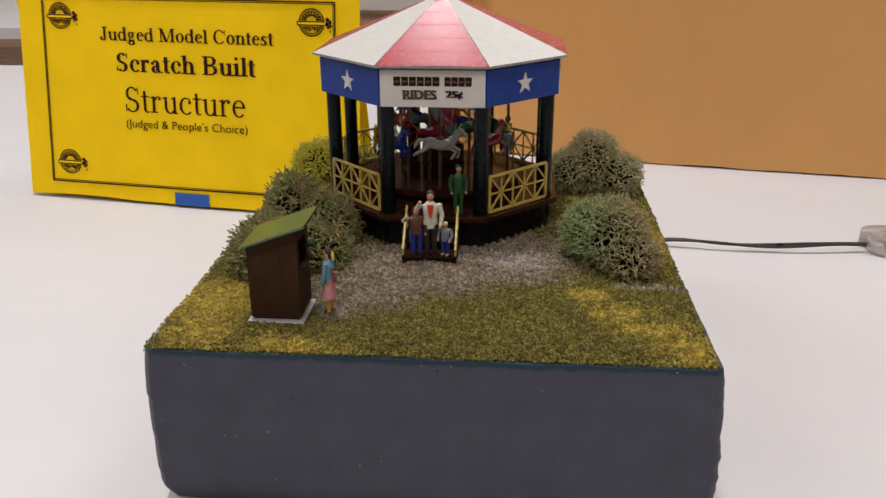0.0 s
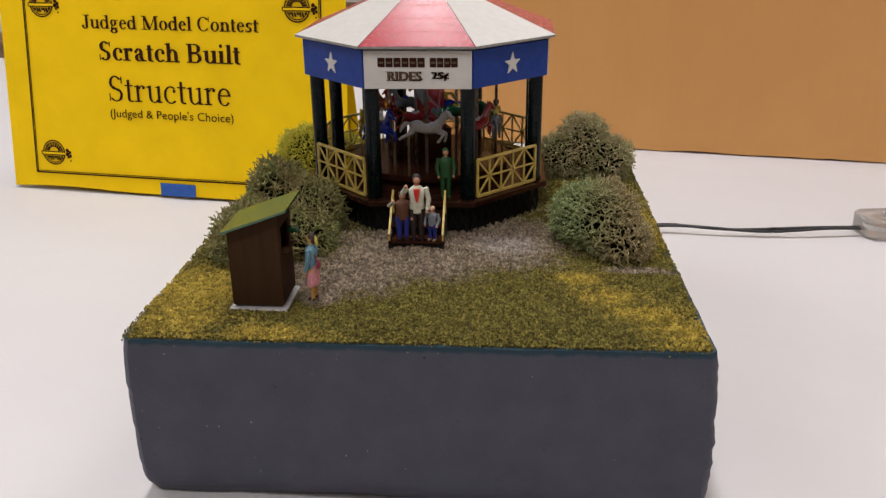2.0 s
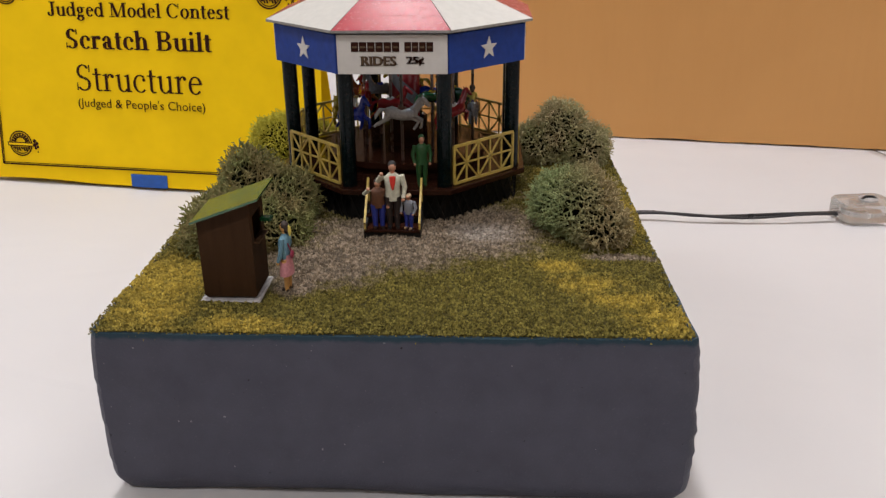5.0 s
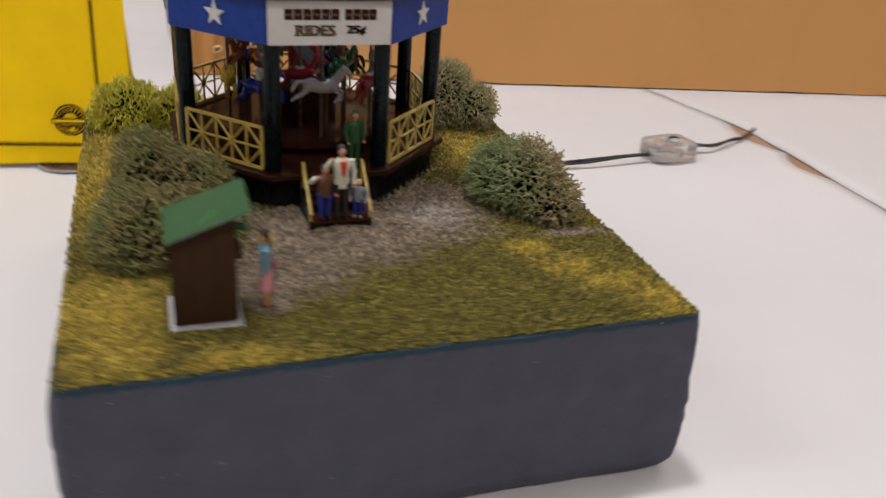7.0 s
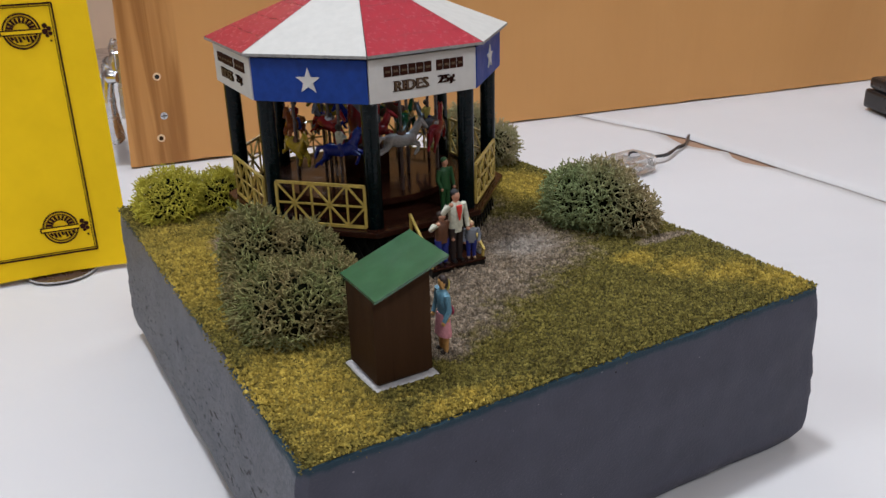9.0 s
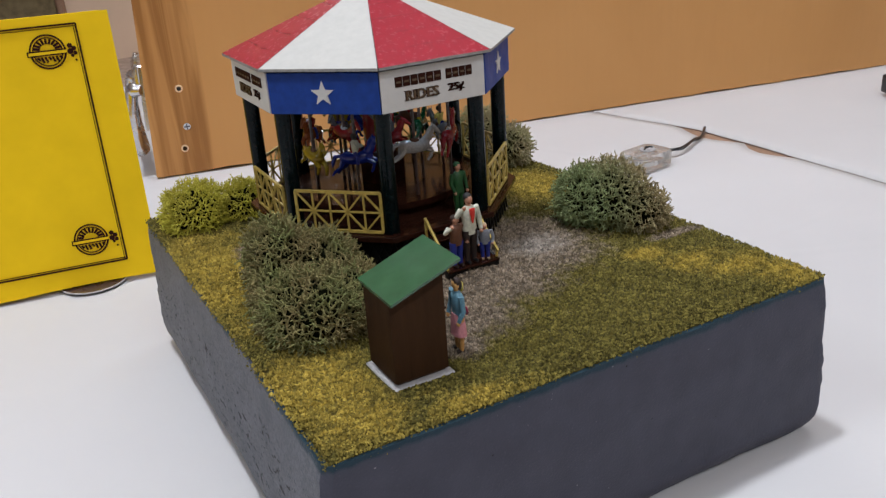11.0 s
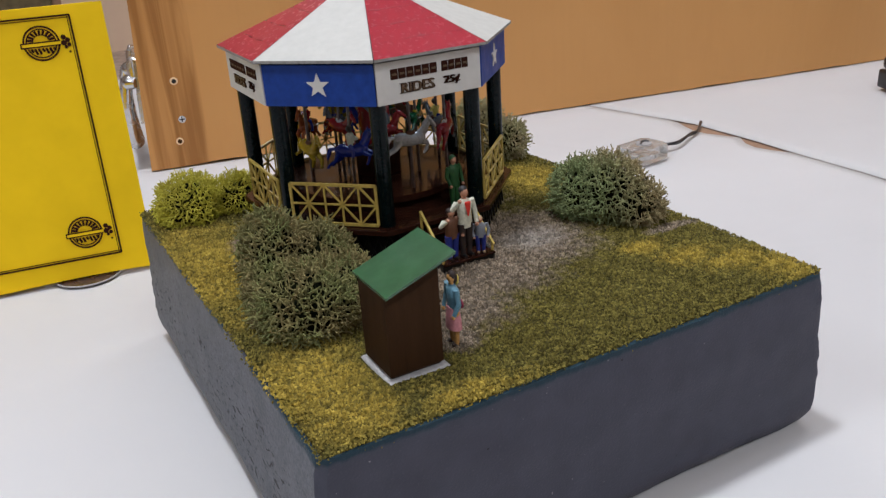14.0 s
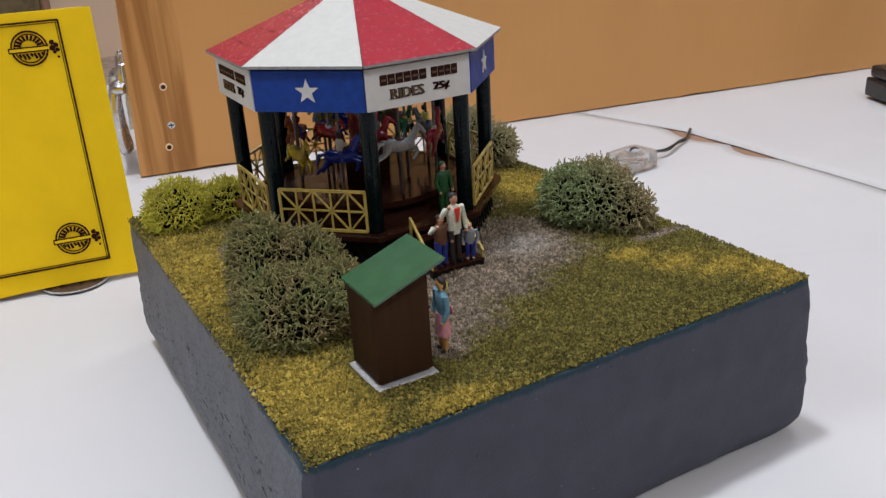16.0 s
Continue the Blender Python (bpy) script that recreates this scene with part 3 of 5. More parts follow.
def crumbs(count, name, label):
    """Loose crumbs of foam and gravel, strewn over the whole top."""
    xs = rng.uniform(-W / 2 - 0.0004, W / 2 + 0.0007, count)
    ys = rng.uniform(-0.0001, D - 0.0005, count)
    keep = (np.hypot(xs - CX, ys - CY) > 0.044) & ~((xs > -0.0707) & (xs < -0.0465) & (ys > 0.0204) & (ys < 0.0436))
    xs, ys = xs[keep], ys[keep]
    n = len(xs)
    size = 0.00026 + 0.00036 * rng.uniform(0, 1, n) ** 1.5
    zs = np.array([ground_z(x, y) for x, y in zip(xs, ys)]) + size * 0.55
    m = 320
    side = rng.uniform(0, 1, m) < 0.5
    run = rng.uniform(0, 1, m) ** 1.0
    drop = np.abs(rng.normal(0, 0.0011, m))
    ex = np.where(side, -W / 2 + W * run, -W / 2 - 0.0003 - 0.15 * drop)
    ey = np.where(side, 0.0002 - 0.15 * drop, D * run)
    xs, ys, zs = np.concatenate((xs, ex)), np.concatenate((ys, ey)), np.concatenate((zs, H + 0.0004 - drop))
    size = np.concatenate((size, rng.uniform(0.0002, 0.0004, m)))
    n += m
    octa = np.array(((1, 0, 0), (0, 1, 0), (-1, 0, 0), (0, -1, 0), (0, 0, 1), (0, 0, -1)), float)
    tri = np.array(((0, 1, 4), (1, 2, 4), (2, 3, 4), (3, 0, 4), (1, 0, 5), (2, 1, 5), (3, 2, 5), (0, 3, 5)))
    jit = octa[None] * rng.uniform(0.55, 1.5, (n, 6, 1)) + rng.normal(0, 0.18, (n, 6, 3))
    a = rng.uniform(0, 6.283, n)
    ca, sa = np.cos(a)[:, None], np.sin(a)[:, None]
    pts = np.stack((jit[:, :, 0] * ca - jit[:, :, 1] * sa, jit[:, :, 0] * sa + jit[:, :, 1] * ca, jit[:, :, 2] * 1.25), 2) * size[:, None, None]
    pts += np.stack((xs, ys, zs), 1)[:, None, :]
    faces = (tri[None] + (np.arange(n) * 6)[:, None, None]).reshape(-1, 3)
    me = bpy.data.meshes.new(name)
    me.from_pydata(pts.reshape(-1, 3).tolist(), [], faces.tolist())
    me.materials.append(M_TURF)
    return tagged(new(name, me), label, "ground cover", kind="stuff")


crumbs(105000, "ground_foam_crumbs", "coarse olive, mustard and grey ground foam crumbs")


# ---- lichen bushes ----
def bush(label, lumps, mat, mesh, seed, reach=0.0054):
    """Reindeer moss: an open net of branching strands, its holes about mesh wide, over a few rounded clumps."""
    r = random.Random(seed)
    ob = empty("bush", label, "bush", "lichen bushes")
    # added dark core, its colour standing for the shade deep in the net
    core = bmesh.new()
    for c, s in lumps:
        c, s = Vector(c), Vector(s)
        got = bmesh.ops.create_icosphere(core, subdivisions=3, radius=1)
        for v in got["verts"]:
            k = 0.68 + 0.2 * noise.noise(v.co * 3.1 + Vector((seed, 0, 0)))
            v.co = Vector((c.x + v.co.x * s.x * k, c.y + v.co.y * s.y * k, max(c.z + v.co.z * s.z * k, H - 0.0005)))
    part("core", core, M_BUSH_SHADE, ob, "dark core for the shade inside the bush", soft=True)
    verts, faces = [], []

    def limb(p, q, ra, rb):
        ax = (q - p).normalized()
        s = ax.orthogonal().normalized()
        u = ax.cross(s)
        i = len(verts)
        for at, rad in ((p, ra), (q, rb)):
            for k in range(4):
                an = 1.5708 * k
                verts.append(at + (s * math.cos(an) + u * math.sin(an)) * rad)
        for k in range(4):
            m = (k + 1) % 4
            faces.append((i + k, i + m, i + 4 + m, i + 4 + k))
        faces.append((i + 4, i + 5, i + 6, i + 7))

    def shake():
        return Vector((r.gauss(0, 1), r.gauss(0, 1), r.gauss(0, 1)))

    def strand(p, q, ra, rb, bend):
        """A curved piece of moss in three joints."""
        side = shake() * bend * (q - p).length
        last, rad = p, ra
        for k in (1, 2, 3):
            f = k / 3
            e = p.lerp(q, f) + side * math.sin(math.pi * f)
            nr = ra + (rb - ra) * f
            limb(last, e, rad, nr)
            last, rad = e, nr

    def inside(p, but, depth):
        return any(i != but and Vector(((p.x - c[0]) / s[0], (p.y - c[1]) / s[1], (p.z - c[2]) / s[2])).length < depth for i, (c, s) in enumerate(lumps))

    # two nets of strands, one inside the other: each knot is tied to its nearest neighbours, and free tips stand out of the outer net
    for layer, space, thick in ((0.80, mesh * 1.05, mesh * 0.125), (0.98, mesh, mesh * 0.140)):
        knots, cells = [], {}
        for i, (c, s) in enumerate(lumps):
            c = Vector(c)
            area = s[0] * s[1] + s[0] * s[2] + s[1] * s[2]
            for _ in range(int(14 * area / space ** 2)):
                d = shake().normalized()
                k = layer * (1 + 0.16 * noise.noise(d * 2.6 + Vector((seed, 0, 0)))) * r.uniform(0.93, 1.05)
                p = c + Vector((d.x * s[0], d.y * s[1], d.z * s[2])) * k
                if p.z < H + 0.0008 or inside(p, i, layer * 0.92):
                    continue
                cell = tuple(int(math.floor(v / space)) for v in p)
                near = [q for dx in (-1, 0, 1) for dy in (-1, 0, 1) for dz in (-1, 0, 1) for q in cells.get((cell[0] + dx, cell[1] + dy, cell[2] + dz), ())]
                if any((knots[q][0] - p).length < space * 0.8 for q in near):
                    continue
                cells.setdefault(cell, []).append(len(knots))
                knots.append((p, Vector((d.x / s[0], d.y / s[1], d.z / s[2])).normalized()))
        tied = set()
        for cell, members in cells.items():
            near = [q for dx in (-1, 0, 1) for dy in (-1, 0, 1) for dz in (-1, 0, 1) for q in cells.get((cell[0] + dx, cell[1] + dy, cell[2] + dz), ())]
            for a in members:
                p, out = knots[a]
                rank = sorted((q for q in near if q != a), key=lambda q: (knots[q][0] - p).length)
                for q in rank[:r.choice((1, 2, 2, 3))]:
                    pair = (min(a, q), max(a, q))
                    if pair not in tied and (knots[q][0] - p).length < space * 1.7:
                        tied.add(pair)
                        rad = thick * r.uniform(0.8, 1.2)
                        strand(p, knots[q][0], rad, rad, 0.10)
                if layer > 0.9 and r.random() < 0.75 or r.random() < 0.3:
                    d = (out + shake() * 0.45 + Vector((0, 0, 0.15))).normalized()
                    q = p + d * reach * r.uniform(0.20, 0.46)
                    if q.z > H + 0.0004:
                        strand(p, q, thick * 1.05, thick * 0.9, 0.10)
                        for _ in range(r.choice((0, 1, 2))):
                            e = q + (d * 0.6 + shake() * 0.6).normalized() * reach * r.uniform(0.12, 0.26)
                            if e.z > H + 0.0004:
                                limb(q, e, thick * 0.9, thick * 0.75)
                if layer > 0.9:
                    limb(p, p - out * 0.0022 + shake() * 0.0006, thick, thick)
    me = bpy.data.meshes.new("foliage")
    me.from_pydata([tuple(v) for v in verts], [], faces)
    me.materials.append(mat)
    tagged(part("foliage", me, mat, ob), kind="stuff")
    return ob


bush("grey-green lichen bush of two clumps beside the brown booth", (((-0.0735, 0.0780, 0.0800), (0.0200, 0.0225, 0.0150)), ((-0.0730, 0.112, 0.0865), (0.0135, 0.0185, 0.0185)), ((-0.0755, 0.0960, 0.0795), (0.0155, 0.0160, 0.0140)), ((-0.0585, 0.109, 0.0820), (0.0165, 0.0180, 0.0155)), ((-0.0570, 0.084, 0.0785), (0.0155, 0.0190, 0.0130))), M_LICHEN[0], 0.00195, 3, 0.0056)
bush("yellow-green lichen bush of two low clumps", (((-0.0815, 0.212, 0.081), (0.0165, 0.017, 0.0145)), ((-0.058, 0.212, 0.0795), (0.013, 0.014, 0.012))), M_LICHEN[1], 0.00165, 5, 0.0046)
bush("sage-green lichen bush turning brown on one side", (((0.0665, 0.0995, 0.0850), (0.0140, 0.0150, 0.0150)), ((0.0735, 0.090, 0.0865), (0.0160, 0.0160, 0.0165)), ((0.0805, 0.080, 0.0815), (0.0125, 0.0135, 0.0120))), M_LICHEN[2], 0.0017, 8, 0.0056)
bush("dull olive lichen bush behind the carousel rail", (((0.0735, 0.198, 0.0895), (0.0145, 0.0155, 0.0180)), ((0.0625, 0.197, 0.0840), (0.0140, 0.0155, 0.0125)), ((0.0870, 0.195, 0.0835), (0.0135, 0.0150, 0.0125))), M_LICHEN[3], 0.0017, 13, 0.0054)


# ---- carousel ----
def corner(a, k):
    """Corner k of an octagon of apothem a round the carousel's middle; side k lies between corners k and k + 1, side 0 faces front."""
    r = a / math.cos(math.pi / 8)
    an = -math.pi / 2 - math.pi / 8 + k * math.pi / 4
    return Vector((CX + r * math.cos(an), CY + r * math.sin(an)))


def octagon(a):
    return [tuple(corner(a, k)) for k in range(8)]


def side_pose(a, k, z):
    """Local x along side k, y inwards, z up, at the side's middle."""
    return pose(CX, CY, 0, 0, 0, 45 * k) @ pose(0, -a, z)


ROOF_A, FASC_A, POST_A, LIP_A, SKIRT_A = 0.0589, 0.0555, 0.0507, 0.0572, 0.0530
EAVE, APEX, FASC_LO, FASC_HI = 0.1571, 0.1819, 0.1400, 0.1561
carousel = empty("carousel", "model carousel with striped roof, star fascia and coloured horses", "carousel")

for k in range(8):
    a, b = corner(ROOF_A, k), corner(ROOF_A, k + 1)
    bm = bmesh.new()
    top = Vector((CX, CY, APEX))
    slip = (b - a).normalized() * 0.00022
    lo = [Vector((*(a + slip), EAVE)), Vector((*(b - slip), EAVE))]
    th = Vector((0, 0, 0.0011))
    ring = [lo[0], lo[1], top]
    vt = [bm.verts.new(p + th) for p in ring]
    vb = [bm.verts.new(p) for p in ring]
    bm.faces.new(vt).material_index = 0
    bm.faces.new(vb[::-1]).material_index = 1
    for i in range(3):
        bm.faces.new((vb[i], vb[(i + 1) % 3], vt[(i + 1) % 3], vt[i])).material_index = 1
    part("roof_panel", bm, [M_RED if k % 2 == 0 else M_WHITE, M_RIM], carousel, "glossy red scribed roof panel" if k % 2 == 0 else "off-white roof panel")

    # fascia board
    wide = 2 * FASC_A * math.tan(math.pi / 8)
    bm = bmesh.new()
    box(bm, (-wide / 2 + 0.0002, -0.0005, FASC_LO), (wide / 2 - 0.0002, 0.0005, FASC_HI), 0.0003, 0, 2)
    fascia = part("fascia_board", bm, M_SIGN if k % 2 == 0 else M_BLUE, carousel, "white sign board" if k % 2 == 0 else "blue board with a white star")
    fascia.matrix_local = side_pose(FASC_A, k, 0)
    mid = (FASC_LO + FASC_HI) / 2
    if k % 2:
        bm = bmesh.new()
        pts = []
        for i in range(10):
            r = 0.0049 if i % 2 == 0 else 0.0020
            an = math.pi / 2 + i * math.pi / 5
            pts.append((r * math.cos(an), r * math.sin(an)))
        f = [bm.verts.new((x, -0.0010, mid + y)) for x, y in pts]
        g = [bm.verts.new((x, -0.0004, mid + y)) for x, y in pts]
        bm.faces.new(f), bm.faces.new(g[::-1])
        for i in range(10):
            bm.faces.new((f[i], f[(i + 1) % 10], g[(i + 1) % 10], g[i]))
        part("star", bm, M_SIGN, fascia, "raised white five-pointed star")
    else:
        lettering("lettering", "RIDES", 0.0140, 0.0039, 0.0004, pose(-0.0055, -0.0007, mid - 0.0026, 90), M_INK, fascia, "dark slab letters", 0.0, 0.00030, 0.0012)
        lettering("lettering", "25\u00a2", 0.0068, 0.0036, 0.0004, pose(0.0095, -0.0007, mid - 0.0026, 90), M_INK, fascia, "dark slab letters", 0.0, 0.00030, 0.0012)
        lettering("lettering", "RIDES", 0.0138, 0.0034, 0.0004, pose(-0.0056, -0.0009, mid - 0.0025, 90), M["gilt"], fascia, "dull gold letter faces")
        for x0, x1 in ((-0.0168, 0.0034), (0.0052, 0.0172)):
            n = int((x1 - x0) / 0.0029)
            step = (x1 - x0) / n
            for i in range(n):
                p = x0 + i * step
                bm = bmesh.new()
                box(bm, (p, -0.0009, mid + 0.0012), (p + step * 0.90, -0.0004, mid + 0.0051), 0.00012)
                name_bar = part("name_bar", bm, M_INK, fascia)
                bm = bmesh.new()
                box(bm, (p + step * 0.14, -0.0011, mid + 0.0027), (p + step * 0.72, -0.0008, mid + 0.0035), 0.0001)
                part("bar_face", bm, M["gilt"], fascia, "dull gold bar face")

    # post
    p = corner(POST_A, k)
    bm = bmesh.new()
    tube(bm, ((*p, DECK_Z), (*p, 0.1555)), 0.0033, 18)
    part("post", bm, M_POST, carousel, soft=True)

    # railing on every side but the front
    if k:
        rail = part("railing", bmesh.new(), M_RAIL, carousel, "straw-yellow lattice railing")
        rail.matrix_local = side_pose(POST_A + 0.0034, k, 0)
        half = 0.0184
        z0, z1 = DECK_Z + 0.0010, DECK_Z + 0.0177
        cells = 5
        zm = (z0 + z1) / 2
        bars = [((-half, 0, z0), (half, 0, z0), 0.0011), ((-half, 0, z1), (half, 0, z1), 0.0011), ((-half, 0, zm), (half, 0, zm), 0.0007)]
        xs = [-half + 2 * half * i / cells for i in range(cells + 1)]
        for i, x in enumerate(xs):
            bars.append(((x, 0, z0), (x, 0, z1), 0.0010 if i in (0, cells) else 0.0007))
        for i in range(cells):
            l, r = xs[i], xs[i + 1]
            if i % 2 == 0:
                bars += [((l, 0, z0), (r, 0, zm), 0.0007), ((l, 0, z1), (r, 0, zm), 0.0007)]
            else:
                bars += [((l, 0, zm), (r, 0, z0), 0.0007), ((l, 0, zm), (r, 0, z1), 0.0007)]
        for p0, p1, w in bars:
            bm = bmesh.new()
            bar(bm, p0, p1, w, w * 0.9, 0, (0, 1, 0))
            part("rail_bar", bm, M_RAIL, rail)

# dark backing, added behind the boards and roof seams to darken gaps and inside
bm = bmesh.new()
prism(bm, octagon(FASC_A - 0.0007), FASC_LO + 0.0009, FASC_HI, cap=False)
part("fascia_backing", bm, M_DARK, carousel, "added dark backing behind the boards")
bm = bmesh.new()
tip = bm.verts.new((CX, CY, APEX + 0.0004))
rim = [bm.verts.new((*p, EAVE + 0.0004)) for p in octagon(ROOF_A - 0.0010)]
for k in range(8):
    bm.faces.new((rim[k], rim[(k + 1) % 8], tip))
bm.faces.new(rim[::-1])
part("roof_backing", bm, M_DARK, carousel, "added dark sheet under the roof seams")

# ceiling board under the roof, with the moving top wheel
bm = bmesh.new()
prism(bm, octagon(FASC_A - 0.001), 0.1548, 0.1556)
part("soffit", bm, M_POLE, carousel, "brown underside of the roof")
bm = bmesh.new()
for k in range(16):
    a0, a1 = k * math.pi / 8, (k + 1) * math.pi / 8
    r = 0.040
    ring = [(CX, CY), (CX + r * math.cos(a0), CY + r * math.sin(a0)), (CX + r * math.cos(a1), CY + r * math.sin(a1))]
    prism(bm, ring, 0.1445, 0.1465)
part("top_wheel", bm, M_UNDER, carousel, "dark turning wheel under the roof")
for k in range(12):
    an = math.radians(-87 + 30 * k)
    bm = bmesh.new()
    bar(bm, (CX + 0.007 * math.cos(an), CY + 0.007 * math.sin(an), 0.1430), (CX + 0.0335 * math.cos(an), CY + 0.0335 * math.sin(an), 0.1430), 0.0016)
    part("crank_arm", bm, M_UNDER, carousel)
# deck, skirt and lattice
bm = bmesh.new()
prism(bm, octagon(LIP_A), DECK_Z - 0.0026, DECK_Z)
bmesh.ops.bevel(bm, geom=bm.edges[:], offset=0.0004, segments=1, affect="EDGES")
part("deck", bm, M_DECK, carousel, "glossy red-brown deck")
bm = bmesh.new()
prism(bm, octagon(SKIRT_A - 0.002), H - 0.001, DECK_Z - 0.0026, cap=False)
part("skirt", bm, M_UNDER, carousel, "black skirt board")
for k in range(8):
    bm = bmesh.new()
    half = SKIRT_A * math.tan(math.pi / 8)
    z0, z1 = H, DECK_Z - 0.0026
    bar(bm, (-half, 0, z1 - 0.0005), (half, 0, z1 - 0.0005), 0.001, 0.001, 0, (0, 1, 0))
    bar(bm, (-half, 0, z0 + 0.0012), (half, 0, z0 + 0.0012), 0.001, 0.001, 0, (0, 1, 0))
    n = 9
    for i in range(n):
        x = -half + 2 * half * (i + 0.5) / n
        for s in (-1, 1):
            bar(bm, (max(-half, min(half, x - s * 0.0035)), 0.0002 * s, z0), (max(-half, min(half, x + s * 0.0035)), 0.0002 * s, z1), 0.0008, 0.0005, 0, (0, 1, 0))
    sk = part("lattice", bm, M_UNDER, carousel, "black criss-cross lattice")
    sk.matrix_local = side_pose(SKIRT_A, k, 0)

# turning platform, hub and drum
PLAT_Z = 0.0960
bm = bmesh.new()
ring = [(CX + 0.0395 * math.cos(i * math.pi / 24), CY + 0.0395 * math.sin(i * math.pi / 24)) for i in range(48)]
prism(bm, ring, PLAT_Z - 0.0026, PLAT_Z)
ring2 = [(CX + 0.0365 * math.cos(i * math.pi / 24), CY + 0.0365 * math.sin(i * math.pi / 24)) for i in range(48)]
prism(bm, ring2, DECK_Z, PLAT_Z - 0.0026)
part("platform", bm, M_DECK, carousel, "round glossy red-brown turning platform", soft=True)
bm = bmesh.new()
ring = [(CX + 0.0105 * math.cos(i * math.pi / 4), CY + 0.0105 * math.sin(i * math.pi / 4)) for i in range(8)]
prism(bm, ring, PLAT_Z, PLAT_Z + 0.0135)
part("hub", bm, M_DECK, carousel, "dark red-brown centre drum", soft=True)
bm = bmesh.new()
n, turns = 24, 26
grid = [[bm.verts.new((CX + 0.0072 * math.cos((i - j) * 2 * math.pi / n), CY + 0.0072 * math.sin((i - j) * 2 * math.pi / n), PLAT_Z + 0.0135 + (0.1546 - PLAT_Z - 0.0135) * j / turns)) for i in range(n)] for j in range(turns + 1)]
for j in range(turns):
    for i in range(n):
        f = bm.faces.new((grid[j][i], grid[j][(i + 1) % n], grid[j + 1][(i + 1) % n], grid[j + 1][i]))
        f.material_index = 1 if i % 12 < 4 else 0
part("centre_shaft", bm, [M["red"], M["grey"]], carousel, "shaft with red and pale grey spiral stripes", soft=True)


def horse_mesh(name, coat, saddle):
    """A galloping toy horse, head along +x, its back at z = 0."""
    bm = bmesh.new()
    tube(bm, ((-0.0068, 0, -0.0015), (-0.0062, 0, -0.0013), (-0.0042, 0, -0.0012), (0, 0, -0.0018), (0.0036, 0, -0.0012), (0.0056, 0, -0.0006), (0.0064, 0, -0.0004)), (0.0004, 0.0017, 0.0026, 0.0024, 0.0026, 0.0019, 0.0006), 10, 0)
    tube(bm, ((0.0042, 0, -0.0004), (0.0062, 0, 0.0022), (0.0076, 0, 0.0046), (0.0082, 0, 0.0054)), (0.0021, 0.0016, 0.0013, 0.0008), 8, 0, 0.75)
    tube(bm, ((0.0070, 0, 0.0056), (0.0082, 0, 0.0052), (0.0100, 0, 0.0036), (0.0110, 0, 0.0026)), (0.0008, 0.0012, 0.0009, 0.0006), 8, 0, 0.8)
    for s in (-1, 1):
        tube(bm, ((0.0076, s * 0.0005, 0.0056), (0.0075, s * 0.0007, 0.0070)), (0.0004, 0.0001), 5, 0)
        y = s * 0.0013
        f = 0.0006 * s
        tube(bm, ((0.0046, y, -0.0022), (0.0078 + f, y, -0.0036), (0.0072 + f * 2, y, -0.0062), (0.0066 + f * 2, y, -0.0070)), (0.0012, 0.0008, 0.0006, 0.0005), 6, 0)
        tube(bm, ((-0.0048, y, -0.0018), (-0.0060 + f, y, -0.0046), (-0.0088 + f, y, -0.0062), (-0.0098 + f, y, -0.0074)), (0.0016, 0.0009, 0.0006, 0.0005), 6, 0)
    tube(bm, ((-0.0066, 0, -0.0004), (-0.0086, 0, -0.0006), (-0.0100, 0, -0.0030), (-0.0104, 0, -0.0046)), (0.0006, 0.0009, 0.0008, 0.0002), 6, 0)
    tube(bm, ((0.0050, 0, 0.0022), (0.0062, 0, 0.0046), (0.0070, 0, 0.0058)), (0.0006, 0.0007, 0.0004), 6, 0, 0.5)
    tube(bm, ((-0.0018, 0, 0.0007), (0.0002, 0, 0.0002), (0.0018, 0, 0.0009)), (0.0012, 0.0016, 0.0010), 8, 1, 0.6)
    me = mesh_of(bm, name, [M[coat], M[saddle]])
    return smooth(me, 60)


